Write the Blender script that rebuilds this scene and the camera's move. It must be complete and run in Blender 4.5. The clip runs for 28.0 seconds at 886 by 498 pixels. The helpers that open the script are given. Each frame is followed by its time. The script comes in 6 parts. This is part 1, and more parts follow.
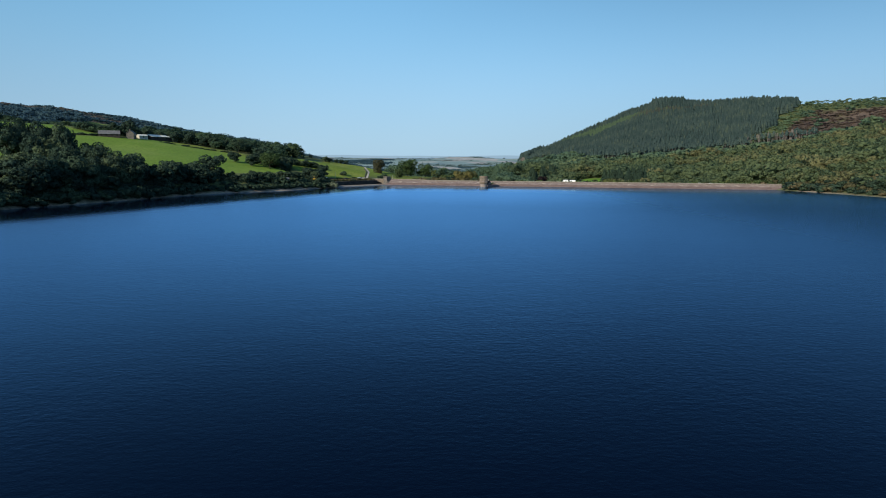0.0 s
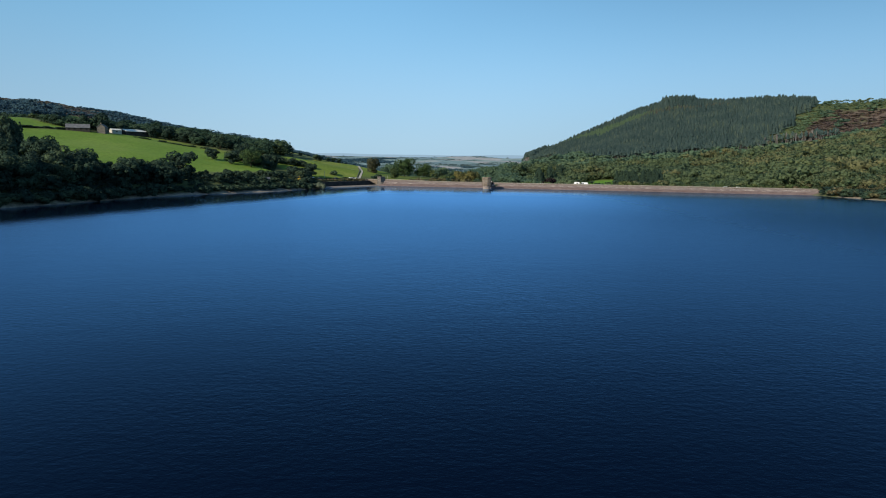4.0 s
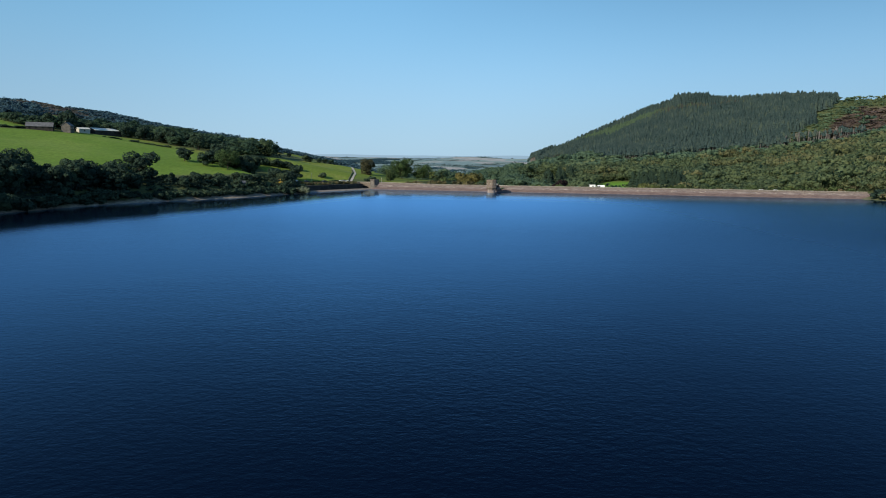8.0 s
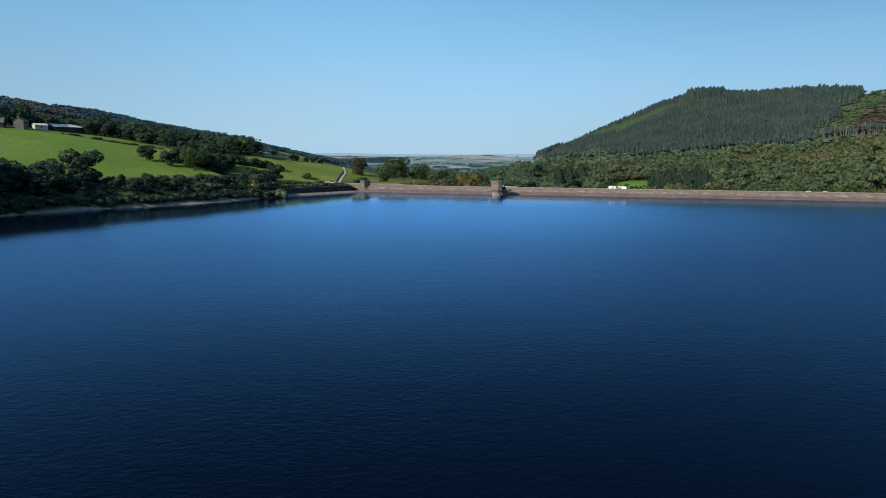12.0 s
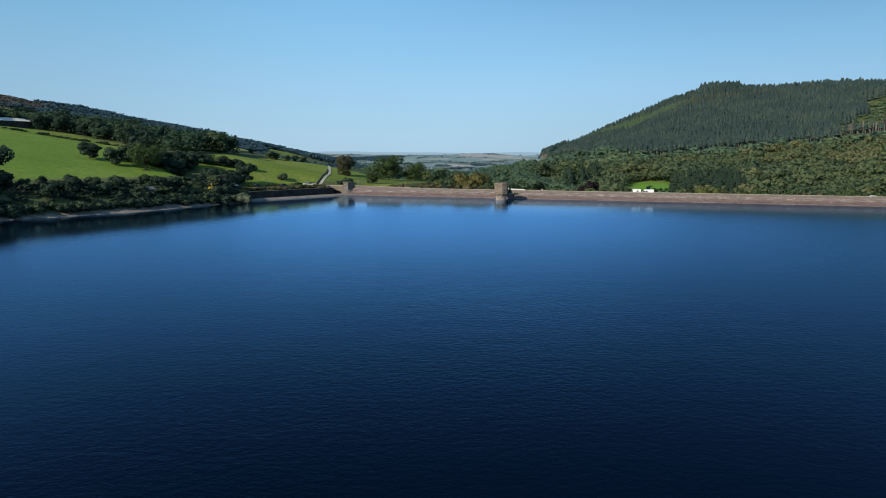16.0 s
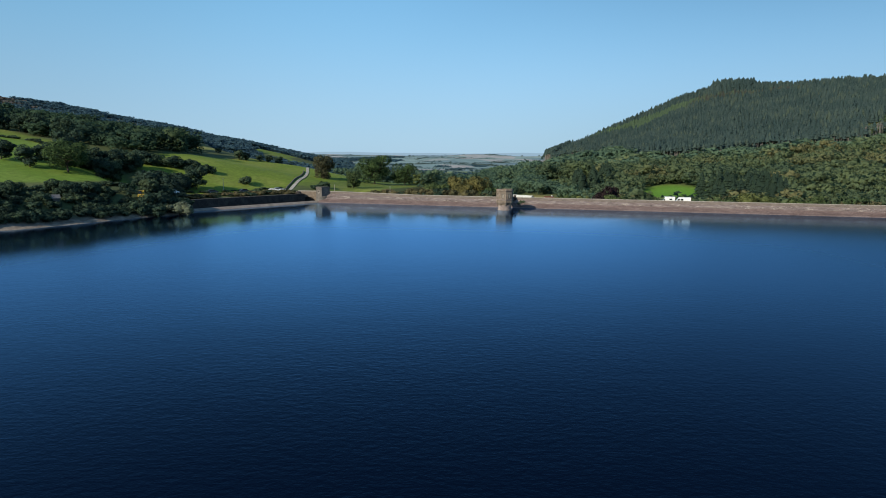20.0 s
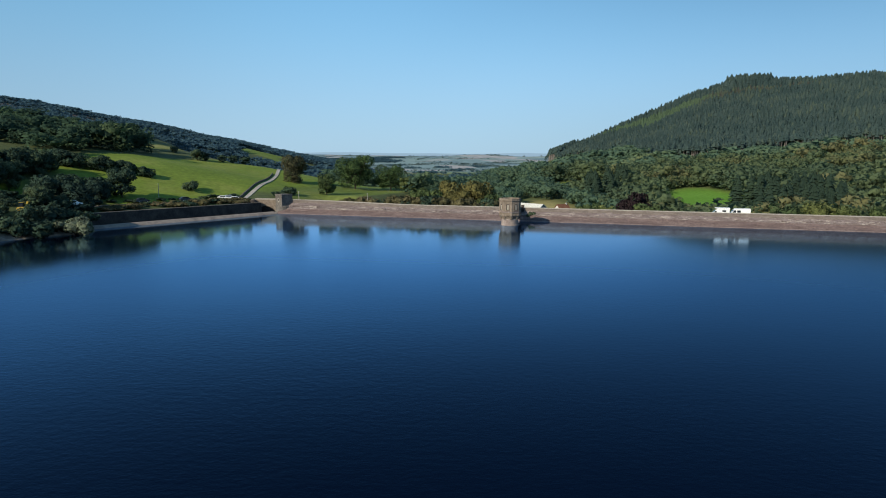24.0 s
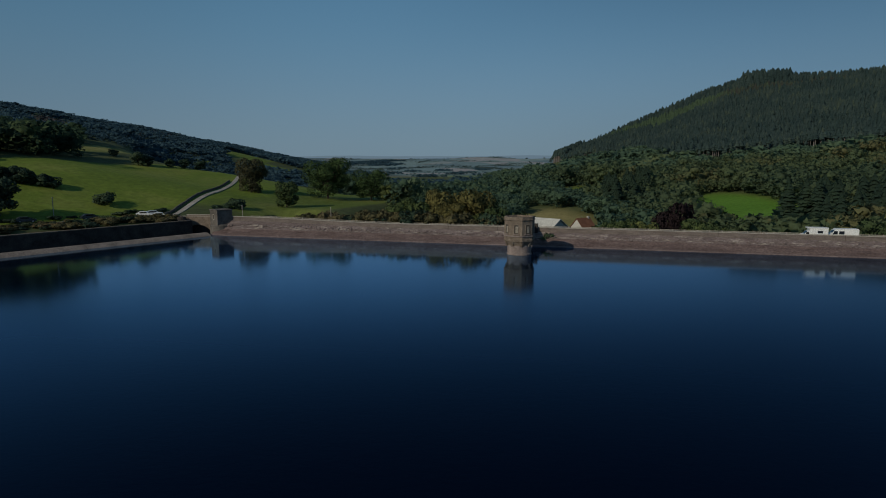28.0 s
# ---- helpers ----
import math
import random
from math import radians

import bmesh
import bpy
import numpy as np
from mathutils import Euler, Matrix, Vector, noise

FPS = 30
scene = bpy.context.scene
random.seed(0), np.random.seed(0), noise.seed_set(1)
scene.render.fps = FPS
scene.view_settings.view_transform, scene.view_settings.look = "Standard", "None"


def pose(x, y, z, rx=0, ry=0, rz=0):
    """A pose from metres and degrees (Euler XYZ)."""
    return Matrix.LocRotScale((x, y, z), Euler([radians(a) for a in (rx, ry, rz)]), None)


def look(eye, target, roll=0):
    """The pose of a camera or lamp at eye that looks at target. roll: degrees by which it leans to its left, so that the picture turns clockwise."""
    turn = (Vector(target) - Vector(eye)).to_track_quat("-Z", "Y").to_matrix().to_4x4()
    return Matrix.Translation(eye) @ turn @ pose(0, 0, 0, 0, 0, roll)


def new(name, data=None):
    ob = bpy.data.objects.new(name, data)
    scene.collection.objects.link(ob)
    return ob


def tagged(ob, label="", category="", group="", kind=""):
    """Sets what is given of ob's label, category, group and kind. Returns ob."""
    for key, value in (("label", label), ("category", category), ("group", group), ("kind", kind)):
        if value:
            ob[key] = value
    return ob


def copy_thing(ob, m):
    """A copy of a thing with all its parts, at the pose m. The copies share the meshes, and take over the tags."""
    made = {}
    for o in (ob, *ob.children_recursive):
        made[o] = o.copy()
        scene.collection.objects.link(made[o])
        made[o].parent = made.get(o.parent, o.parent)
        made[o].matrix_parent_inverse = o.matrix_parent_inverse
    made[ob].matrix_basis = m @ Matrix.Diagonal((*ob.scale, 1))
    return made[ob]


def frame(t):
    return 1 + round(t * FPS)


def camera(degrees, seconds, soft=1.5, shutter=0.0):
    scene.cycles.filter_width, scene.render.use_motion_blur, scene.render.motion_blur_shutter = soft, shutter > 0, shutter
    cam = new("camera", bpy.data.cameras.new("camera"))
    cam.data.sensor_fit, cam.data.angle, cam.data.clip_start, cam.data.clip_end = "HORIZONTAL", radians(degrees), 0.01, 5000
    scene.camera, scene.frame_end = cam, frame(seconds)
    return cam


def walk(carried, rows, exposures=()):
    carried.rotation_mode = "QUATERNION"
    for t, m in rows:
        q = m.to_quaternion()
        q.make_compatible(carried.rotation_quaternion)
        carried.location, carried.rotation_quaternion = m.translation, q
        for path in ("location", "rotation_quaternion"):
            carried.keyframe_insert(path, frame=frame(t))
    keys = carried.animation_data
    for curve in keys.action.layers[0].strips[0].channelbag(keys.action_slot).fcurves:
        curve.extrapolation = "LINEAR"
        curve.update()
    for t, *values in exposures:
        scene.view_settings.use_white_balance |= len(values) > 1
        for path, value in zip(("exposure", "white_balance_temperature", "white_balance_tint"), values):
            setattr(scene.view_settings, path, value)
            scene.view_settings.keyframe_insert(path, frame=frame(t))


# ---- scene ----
# The camera: a level flight over the water towards the dam. Rows: seconds, x, y, z, yaw, pitch, roll.
cam = camera(71.4, 28.0, 1.0)
ROWS = [
    (0, -0.00, -0.00, 18.98, -2.164, -8.119, 0.207),
    (1, 1.06, 10.51, 18.98, -2.160, -8.085, 0.438),
    (2, 2.14, 21.12, 18.97, -2.090, -8.124, 0.576),
    (3, 3.22, 31.84, 18.97, -1.992, -8.166, 0.642),
    (4, 4.30, 42.67, 18.96, -1.887, -8.185, 0.656),
    (5, 5.40, 53.64, 18.96, -1.783, -8.179, 0.632),
    (6, 6.49, 64.73, 18.96, -1.681, -8.159, 0.584),
    (7, 7.60, 75.98, 18.95, -1.580, -8.138, 0.524),
    (8, 8.71, 87.37, 18.95, -1.478, -8.127, 0.459),
    (9, 9.83, 98.91, 18.94, -1.374, -8.135, 0.398),
    (10, 10.95, 110.61, 18.94, -1.270, -8.162, 0.344),
    (11, 12.08, 122.46, 18.93, -1.168, -8.205, 0.301),
    (12, 13.22, 134.46, 18.93, -1.070, -8.258, 0.271),
    (13, 14.35, 146.61, 18.93, -0.982, -8.311, 0.254),
    (14, 15.50, 158.90, 18.92, -0.905, -8.357, 0.250),
    (15, 16.64, 171.33, 18.92, -0.841, -8.390, 0.257),
    (16, 17.80, 183.88, 18.91, -0.791, -8.406, 0.273),
    (17, 18.95, 196.56, 18.91, -0.755, -8.406, 0.295),
    (18, 20.11, 209.34, 18.90, -0.729, -8.392, 0.319),
    (19, 21.27, 222.21, 18.90, -0.708, -8.370, 0.341),
    (20, 22.44, 235.17, 18.90, -0.690, -8.348, 0.358),
    (21, 23.61, 248.18, 18.89, -0.668, -8.330, 0.365),
    (22, 24.78, 261.24, 18.89, -0.640, -8.320, 0.359),
    (23, 25.96, 274.32, 18.88, -0.602, -8.317, 0.337),
    (24, 27.13, 287.41, 18.88, -0.556, -8.314, 0.295),
    (25, 28.31, 300.47, 18.87, -0.502, -8.300, 0.233),
    (26, 29.49, 313.48, 18.87, -0.445, -8.261, 0.148),
    (27, 30.67, 326.43, 18.87, -0.389, -8.181, 0.041),
    (28, 31.86, 339.27, 18.86, -0.335, -8.057, -0.088),
]
EXPOSURES = [(0.0, 0.3, 7700, 4), (27.4, 0.3, 7700, 4), (28.0, -1.1, 7700, 4)]
walk(cam, [(t, pose(x, y, z, 90 + pitch, -roll, yaw)) for t, x, y, z, yaw, pitch, roll in ROWS], EXPOSURES)

# ---- world and sun ----
SUN_FROM = Vector((-0.725, -0.688, 0.0)).normalized()
SUN_UP = radians(27.5)
to_sun = Vector((SUN_FROM.x * math.cos(SUN_UP), SUN_FROM.y * math.cos(SUN_UP), math.sin(SUN_UP)))

world = bpy.data.worlds.new("sky")
scene.world = world
world.use_nodes = True
wn = world.node_tree
sky = wn.nodes.new("ShaderNodeTexSky")
sky.sky_type = "NISHITA"
sky.sun_disc = False
sky.sun_elevation = SUN_UP
sky.sun_rotation = math.atan2(SUN_FROM.x, SUN_FROM.y)
sky.altitude = 0
sky.air_density, sky.dust_density, sky.ozone_density = 0.85, 0.45, 10.0
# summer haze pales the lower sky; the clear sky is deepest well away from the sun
HAZE_LOW, HAZE_HIGH = (2.02, 3.28, 5.05), (1.32, 3.45, 5.9)
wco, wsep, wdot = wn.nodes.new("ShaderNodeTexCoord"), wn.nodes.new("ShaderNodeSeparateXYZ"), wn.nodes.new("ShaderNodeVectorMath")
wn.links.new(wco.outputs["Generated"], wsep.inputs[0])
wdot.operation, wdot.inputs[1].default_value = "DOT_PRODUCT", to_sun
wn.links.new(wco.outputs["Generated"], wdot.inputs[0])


def sky_range(value, lo, hi, at_lo, at_hi):
    r = wn.nodes.new("ShaderNodeMapRange")
    r.interpolation_type = "SMOOTHSTEP"
    for sock, val in zip(r.inputs[1:5], (lo, hi, at_lo, at_hi)):
        sock.default_value = val
    wn.links.new(value, r.inputs[0])
    return r.outputs[0]


def sky_math(how, a, b):
    m = wn.nodes.new("ShaderNodeMath")
    m.operation = how
    for sock, val in zip(m.inputs, (a, b)):
        if isinstance(val, (int, float)):
            sock.default_value = val
        else:
            wn.links.new(val, sock)
    return m.outputs[0]


hazed, shaded = wn.nodes.new("ShaderNodeMix"), wn.nodes.new("ShaderNodeVectorMath")
hazed.data_type = "RGBA"
wn.links.new(sky_range(wsep.outputs[2], 0.0, 0.5, 0.88, 0.25), hazed.inputs[0])
wn.links.new(sky.outputs[0], hazed.inputs[6])
haze = wn.nodes.new("ShaderNodeMix")
haze.data_type, haze.inputs[6].default_value, haze.inputs[7].default_value = "RGBA", (*HAZE_LOW, 1), (*HAZE_HIGH, 1)
wn.links.new(sky_range(wsep.outputs[2], 0.0, 0.28, 0.0, 1.0), haze.inputs[0])
wn.links.new(haze.outputs[2], hazed.inputs[7])
# Upper sky opposite the sun is darkened further, standing in for polarised reflection.
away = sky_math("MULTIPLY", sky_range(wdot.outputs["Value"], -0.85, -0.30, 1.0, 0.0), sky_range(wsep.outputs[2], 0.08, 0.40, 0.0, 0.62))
# Both flanks are dimmed to imitate a lens's falloff towards its edges.
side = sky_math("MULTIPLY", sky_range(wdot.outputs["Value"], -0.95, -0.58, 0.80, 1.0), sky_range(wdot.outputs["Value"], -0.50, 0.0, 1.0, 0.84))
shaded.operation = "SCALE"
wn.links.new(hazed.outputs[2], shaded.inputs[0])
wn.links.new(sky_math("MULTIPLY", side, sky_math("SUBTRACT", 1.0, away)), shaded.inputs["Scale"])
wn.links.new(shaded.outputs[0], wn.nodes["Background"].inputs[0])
wn.nodes["Background"].inputs[1].default_value = 0.15

sun = new("sun", bpy.data.lights.new("sun", "SUN"))
sun.data.energy, sun.data.angle, sun.data.color = 4.0, radians(0.6), (1.0, 0.945, 0.87)
sun.matrix_world = look(to_sun * 2000, (0, 0, 0))


# ---- materials ----
def material(name, rough=0.8, metal=0.0):
    m = bpy.data.materials.new(name)
    m.use_nodes = True
    b = m.node_tree.nodes["Principled BSDF"]
    b.inputs["Roughness"].default_value, b.inputs["Metallic"].default_value = rough, metal
    b.inputs["Specular IOR Level"].default_value = 0.5 if rough < 0.7 else 0.12
    return m, m.node_tree, b


def tex_noise(nt, scale, detail=4.0, rough=0.6, stretch=(1, 1, 1)):
    co, mp, no = nt.nodes.new("ShaderNodeNewGeometry"), nt.nodes.new("ShaderNodeMapping"), nt.nodes.new("ShaderNodeTexNoise")
    mp.inputs["Scale"].default_value = stretch
    no.inputs["Scale"].default_value, no.inputs["Detail"].default_value, no.inputs["Roughness"].default_value = scale, detail, rough
    nt.links.new(co.outputs["Position"], mp.inputs[0])
    nt.links.new(mp.outputs[0], no.inputs["Vector"])
    return no.outputs[0]


def ramp(nt, fac, stops):
    r = nt.nodes.new("ShaderNodeValToRGB")
    while len(r.color_ramp.elements) < len(stops):
        r.color_ramp.elements.new(0.5)
    for e, (at, col) in zip(r.color_ramp.elements, stops):
        e.position, e.color = at, (*col, 1)
    nt.links.new(fac, r.inputs[0])
    return r.outputs[0]


def blend(nt, fac, a, b, how="MIX"):
    mx = nt.nodes.new("ShaderNodeMix")
    mx.data_type, mx.blend_type = "RGBA", how
    for sock, val in ((mx.inputs[0], fac), (mx.inputs[6], a), (mx.inputs[7], b)):
        if isinstance(val, (int, float)):
            sock.default_value = val
        elif isinstance(val, tuple):
            sock.default_value = (*val, 1)
        else:
            nt.links.new(val, sock)
    return mx.outputs[2]


def attr(nt, name):
    a = nt.nodes.new("ShaderNodeAttribute")
    a.attribute_name = name
    return a.outputs["Fac"]


def bump(nt, b, height, strength, dist):
    bp = nt.nodes.new("ShaderNodeBump")
    bp.inputs["Strength"].default_value, bp.inputs["Distance"].default_value = strength, dist
    nt.links.new(height, bp.inputs["Height"])
    nt.links.new(bp.outputs[0], b.inputs["Normal"])


def mottled(name, dark, light, scale, rough=0.85, relief=0.0, fine=12.0, metal=0.0, stretch=(1, 1, 1), mid=(0.35, 0.65)):
    """A surface that varies between two colours at two scales, with fine relief."""
    m, nt, b = material(name, rough, metal)
    big = tex_noise(nt, scale, 5, 0.65, stretch)
    small = tex_noise(nt, scale * fine, 3, 0.6, stretch)
    c = ramp(nt, big, [(mid[0], dark), (mid[1], light)])
    g = ramp(nt, small, [(0.3, (0.62, 0.62, 0.62)), (0.7, (1.25, 1.25, 1.25))])
    nt.links.new(blend(nt, 1.0, c, g, "MULTIPLY"), b.inputs["Base Color"])
    if relief:
        bump(nt, b, small, 0.6, relief)
    return m


def foliage(name, dark, light, warm, tinted=False):
    """Leaves: a colour for each tree (or each place), light coming through."""
    m, nt, b = material(name, 0.75)
    if tinted:
        f = attr(nt, "tint")
    else:
        oi = nt.nodes.new("ShaderNodeObjectInfo")
        f = oi.outputs["Random"]
    c = ramp(nt, f, [(0.0, dark), (0.75, light), (1.0, warm)])
    lo, hi = (0.84, 1.18) if tinted else (0.5, 1.55)
    g = ramp(nt, tex_noise(nt, 0.35 if tinted else 1.1, 4, 0.75), [(0.32, (lo, lo, lo)), (0.5, (1.0, 1.0, 1.0)), (0.68, (hi, hi, hi * 0.9))])
    col = blend(nt, 1.0, c, g, "MULTIPLY")
    d, t, mx = nt.nodes.new("ShaderNodeBsdfDiffuse"), nt.nodes.new("ShaderNodeBsdfTranslucent"), nt.nodes.new("ShaderNodeMixShader")
    mx.inputs[0].default_value = 0.5 if tinted else 0.34
    nt.links.new(col, d.inputs[0])
    nt.links.new(col, t.inputs[0])
    nt.links.new(d.outputs[0], mx.inputs[1])
    nt.links.new(t.outputs[0], mx.inputs[2])
    nt.links.new(mx.outputs[0], nt.nodes["Material Output"].inputs[0])
    nt.nodes.remove(b)
    return m


def water_material():
    """Deep peaty water: almost black from above, a blue mirror towards the far side; smoother near the dam."""
    m, nt, b = material("reservoir_water", 0.05)
    nt.nodes.remove(b)
    geo, sep = nt.nodes.new("ShaderNodeNewGeometry"), nt.nodes.new("ShaderNodeSeparateXYZ")
    nt.links.new(geo.outputs["Position"], sep.inputs[0])

    def along(direction, lo, hi, at_lo, at_hi):
        """A smooth change over the lake along one direction of the plan."""
        d, r = nt.nodes.new("ShaderNodeVectorMath"), nt.nodes.new("ShaderNodeMapRange")
        d.operation, d.inputs[1].default_value = "DOT_PRODUCT", (*direction, 0)
        r.interpolation_type = "SMOOTHSTEP"
        for sock, val in zip(r.inputs[1:5], (lo, hi, at_lo, at_hi)):
            sock.default_value = val
        nt.links.new(geo.outputs["Position"], d.inputs[0])
        nt.links.new(d.outputs["Value"], r.inputs[0])
        return r.outputs[0]

    # the wind dies out under the dam and along the wooded shore
    fetch = nt.nodes.new("ShaderNodeMath")
    fetch.operation = "MULTIPLY"
    nt.links.new(along((0.1606, 0.9943), 375, 458, 1.0, 0.0), fetch.inputs[0])
    nt.links.new(along((-0.907, 0.42), 180, 214, 1.0, 0.06), fetch.inputs[1])
    swell = tex_noise(nt, 0.16, 3, 0.6, (1.0, 1.7, 1))
    rip = tex_noise(nt, 1.05, 3, 0.65, (1.0, 1.6, 1))
    calm = ramp(nt, tex_noise(nt, 0.011, 2), [(0.35, (0.3, 0.3, 0.3)), (0.65, (1, 1, 1))])
    h = blend(nt, 1.0, blend(nt, 0.55, swell, rip), calm, "MULTIPLY")
    h = blend(nt, 1.0, h, fetch.outputs[0], "MULTIPLY")
    h = blend(nt, 1.0, h, along((0.1606, 0.9943), 250, 400, 1.0, 0.15), "MULTIPLY")
    gloss = nt.nodes.new("ShaderNodeMapRange")
    for sock, val in zip(gloss.inputs[1:5], (0.0, 1.0, 0.085, 0.33)):
        sock.default_value = val
    lee = nt.nodes.new("ShaderNodeMath")
    lee.operation = "MULTIPLY"
    nt.links.new(fetch.outputs[0], lee.inputs[0])
    nt.links.new(along((1.0, 0.0), 40, 190, 1.0, 0.4), lee.inputs[1])
    nt.links.new(lee.outputs[0], gloss.inputs[0])
    bp, fr, gl, df, mx = (nt.nodes.new(k) for k in ("ShaderNodeBump", "ShaderNodeFresnel", "ShaderNodeBsdfGlossy", "ShaderNodeBsdfDiffuse", "ShaderNodeMixShader"))
    bp.inputs["Strength"].default_value, bp.inputs["Distance"].default_value = 0.26, 0.5
    nt.links.new(h, bp.inputs["Height"])
    fr.inputs["IOR"].default_value = 1.30
    steep, gain = nt.nodes.new("ShaderNodeMath"), nt.nodes.new("ShaderNodeMath")
    steep.operation, gain.operation = "POWER", "MULTIPLY"
    nt.links.new(along((0.1606, 0.9943), 250, 440, 1.9, 2.4), steep.inputs[1])
    tame, level = nt.nodes.new("ShaderNodeMath"), nt.nodes.new("ShaderNodeMath")
    tame.operation, tame.inputs[1].default_value, tame.inputs[2].default_value = "MULTIPLY_ADD", 0.9, 1.0
    level.operation = "DIVIDE"
    nt.links.new(fr.outputs[0], steep.inputs[0])
    nt.links.new(steep.outputs[0], gain.inputs[0])
    # Reflection brightness is put in by place: raised at the dam, cut rightwards.
    mirror_gain = nt.nodes.new("ShaderNodeMath")
    mirror_gain.operation = "MULTIPLY"
    nt.links.new(along((0.1606, 0.9943), 250, 440, 4.6, 16.0), mirror_gain.inputs[0])
    nt.links.new(along((1.0, 0.0), -15, 150, 1.0, 0.26), mirror_gain.inputs[1])
    nt.links.new(mirror_gain.outputs[0], gain.inputs[1])
    nt.links.new(gain.outputs[0], tame.inputs[0])
    nt.links.new(gain.outputs[0], level.inputs[0])
    nt.links.new(tame.outputs[0], level.inputs[1])
    gl.inputs["Color"].default_value, gl.inputs["Roughness"].default_value = (0.325, 0.665, 1.0, 1), 0.06
    gl.distribution = "MULTI_GGX"
    nt.links.new(gloss.outputs[0], gl.inputs["Roughness"])
    nt.links.new(blend(nt, fetch.outputs[0], (0.50, 0.73, 1.0), (0.325, 0.665, 1.0)), gl.inputs["Color"])
    df.inputs["Color"].default_value = (0.0006, 0.0028, 0.0105, 1)
    for n in (fr, gl, df):
        nt.links.new(bp.outputs[0], n.inputs["Normal"])
    nt.links.new(level.outputs[0], mx.inputs[0])
    nt.links.new(df.outputs[0], mx.inputs[1])
    nt.links.new(gl.outputs[0], mx.inputs[2])
    nt.links.new(mx.outputs[0], nt.nodes["Material Output"].inputs[0])
    return m


M_WATER = water_material()
M_STONE = mottled("dressed_stone", (0.155, 0.122, 0.098), (0.265, 0.212, 0.170), 0.8, 0.9, 0.05)
M_PALE = mottled("pale_stone", (0.32, 0.29, 0.255), (0.45, 0.41, 0.365), 1.5, 0.85, 0.02)
M_PARAPET = mottled("parapet_stone", (0.14, 0.115, 0.105), (0.22, 0.182, 0.165), 0.5, 0.95, 0.05, stretch=(1, 1, 3))
M_PINK = mottled("washed_pink_stone", (0.20, 0.158, 0.146), (0.31, 0.252, 0.232), 0.9, 0.95, 0.03)
# Very dark stone; the channel wall's shade is put into its colour.
M_DARKSTONE = mottled("dark_and_shaded_stone", (0.032, 0.028, 0.028), (0.072, 0.062, 0.057), 0.5, 0.95, 0.05)
M_GATE = mottled("grey_gatehouse_stone", (0.095, 0.086, 0.08), (0.175, 0.158, 0.145), 0.8, 0.95, 0.04)
M_WALL = mottled("dry_stone_walling", (0.085, 0.08, 0.07), (0.17, 0.158, 0.14), 1.2, 0.95, 0.08)
M_CONCRETE = mottled("weathered_concrete", (0.19, 0.155, 0.135), (0.31, 0.255, 0.22), 0.4, 0.9, 0.02)
M_ROAD = mottled("worn_asphalt", (0.10, 0.10, 0.10), (0.17, 0.165, 0.16), 0.3, 0.9, 0.01)
M_VERGE = mottled("rough_verge", (0.045, 0.05, 0.025), (0.10, 0.095, 0.05), 0.4, 0.95, 0.05)
M_TRACK = mottled("pale_lane_surface", (0.30, 0.275, 0.24), (0.43, 0.40, 0.355), 0.3, 0.95, 0.01)
M_BARK = mottled("bark", (0.04, 0.032, 0.025), (0.10, 0.08, 0.065), 1.5, 0.95, 0.05)
M_PALEBARK = mottled("pale_trunk_bark", (0.14, 0.13, 0.127), (0.23, 0.212, 0.205), 0.2, 0.95)
M_LEAF = foliage("broadleaf_foliage", (0.036, 0.062, 0.052), (0.058, 0.094, 0.066), (0.088, 0.122, 0.074))
M_LEAF_VALLEY = foliage("valley_tree_foliage", (0.072, 0.108, 0.054), (0.112, 0.150, 0.064), (0.155, 0.175, 0.07))
M_BELT = foliage("shore_wood_foliage", (0.033, 0.057, 0.050), (0.052, 0.084, 0.063), (0.078, 0.108, 0.068), True)
M_LEAF_OAK = foliage("oak_foliage", (0.060, 0.102, 0.048), (0.076, 0.122, 0.053), (0.090, 0.138, 0.058))
M_LEAF_RED = foliage("turning_foliage", (0.145, 0.135, 0.058), (0.165, 0.152, 0.064), (0.165, 0.125, 0.060))
M_LEAF_BROWN = foliage("brownish_foliage", (0.078, 0.080, 0.050), (0.088, 0.088, 0.054), (0.095, 0.090, 0.054))
M_LEAF_PURPLE = foliage("copper_foliage", (0.036, 0.026, 0.030), (0.04, 0.028, 0.032), (0.046, 0.03, 0.032))
M_SCRUB = foliage("bank_scrub_foliage", (0.098, 0.096, 0.056), (0.145, 0.132, 0.074), (0.19, 0.152, 0.098))
M_WOOD = foliage("woodland_foliage", (0.100, 0.146, 0.092), (0.145, 0.190, 0.102), (0.205, 0.205, 0.108), True)
# Distance haze is put into these two colours: lighter and bluer than bare foliage.
M_HAZED_WOOD = foliage("hazed_ridge_foliage", (0.062, 0.122, 0.162), (0.086, 0.157, 0.190), (0.125, 0.20, 0.195), True)
M_HAZED_CONIFER = foliage("hazed_conifer_needles", (0.082, 0.135, 0.134), (0.118, 0.175, 0.164), (0.148, 0.200, 0.160), True)
M_LARCH = foliage("larch_needles", (0.158, 0.240, 0.148), (0.166, 0.244, 0.150), (0.135, 0.140, 0.125), True)
M_SPRUCE = foliage("spruce_needles", (0.055, 0.092, 0.070), (0.074, 0.116, 0.078), (0.098, 0.138, 0.08), True)
M_UPPER = foliage("upper_wood_foliage", (0.044, 0.081, 0.062), (0.071, 0.120, 0.073), (0.104, 0.148, 0.080), True)
M_WILLOW = foliage("willow_foliage", (0.16, 0.19, 0.14), (0.18, 0.21, 0.15), (0.19, 0.22, 0.155))
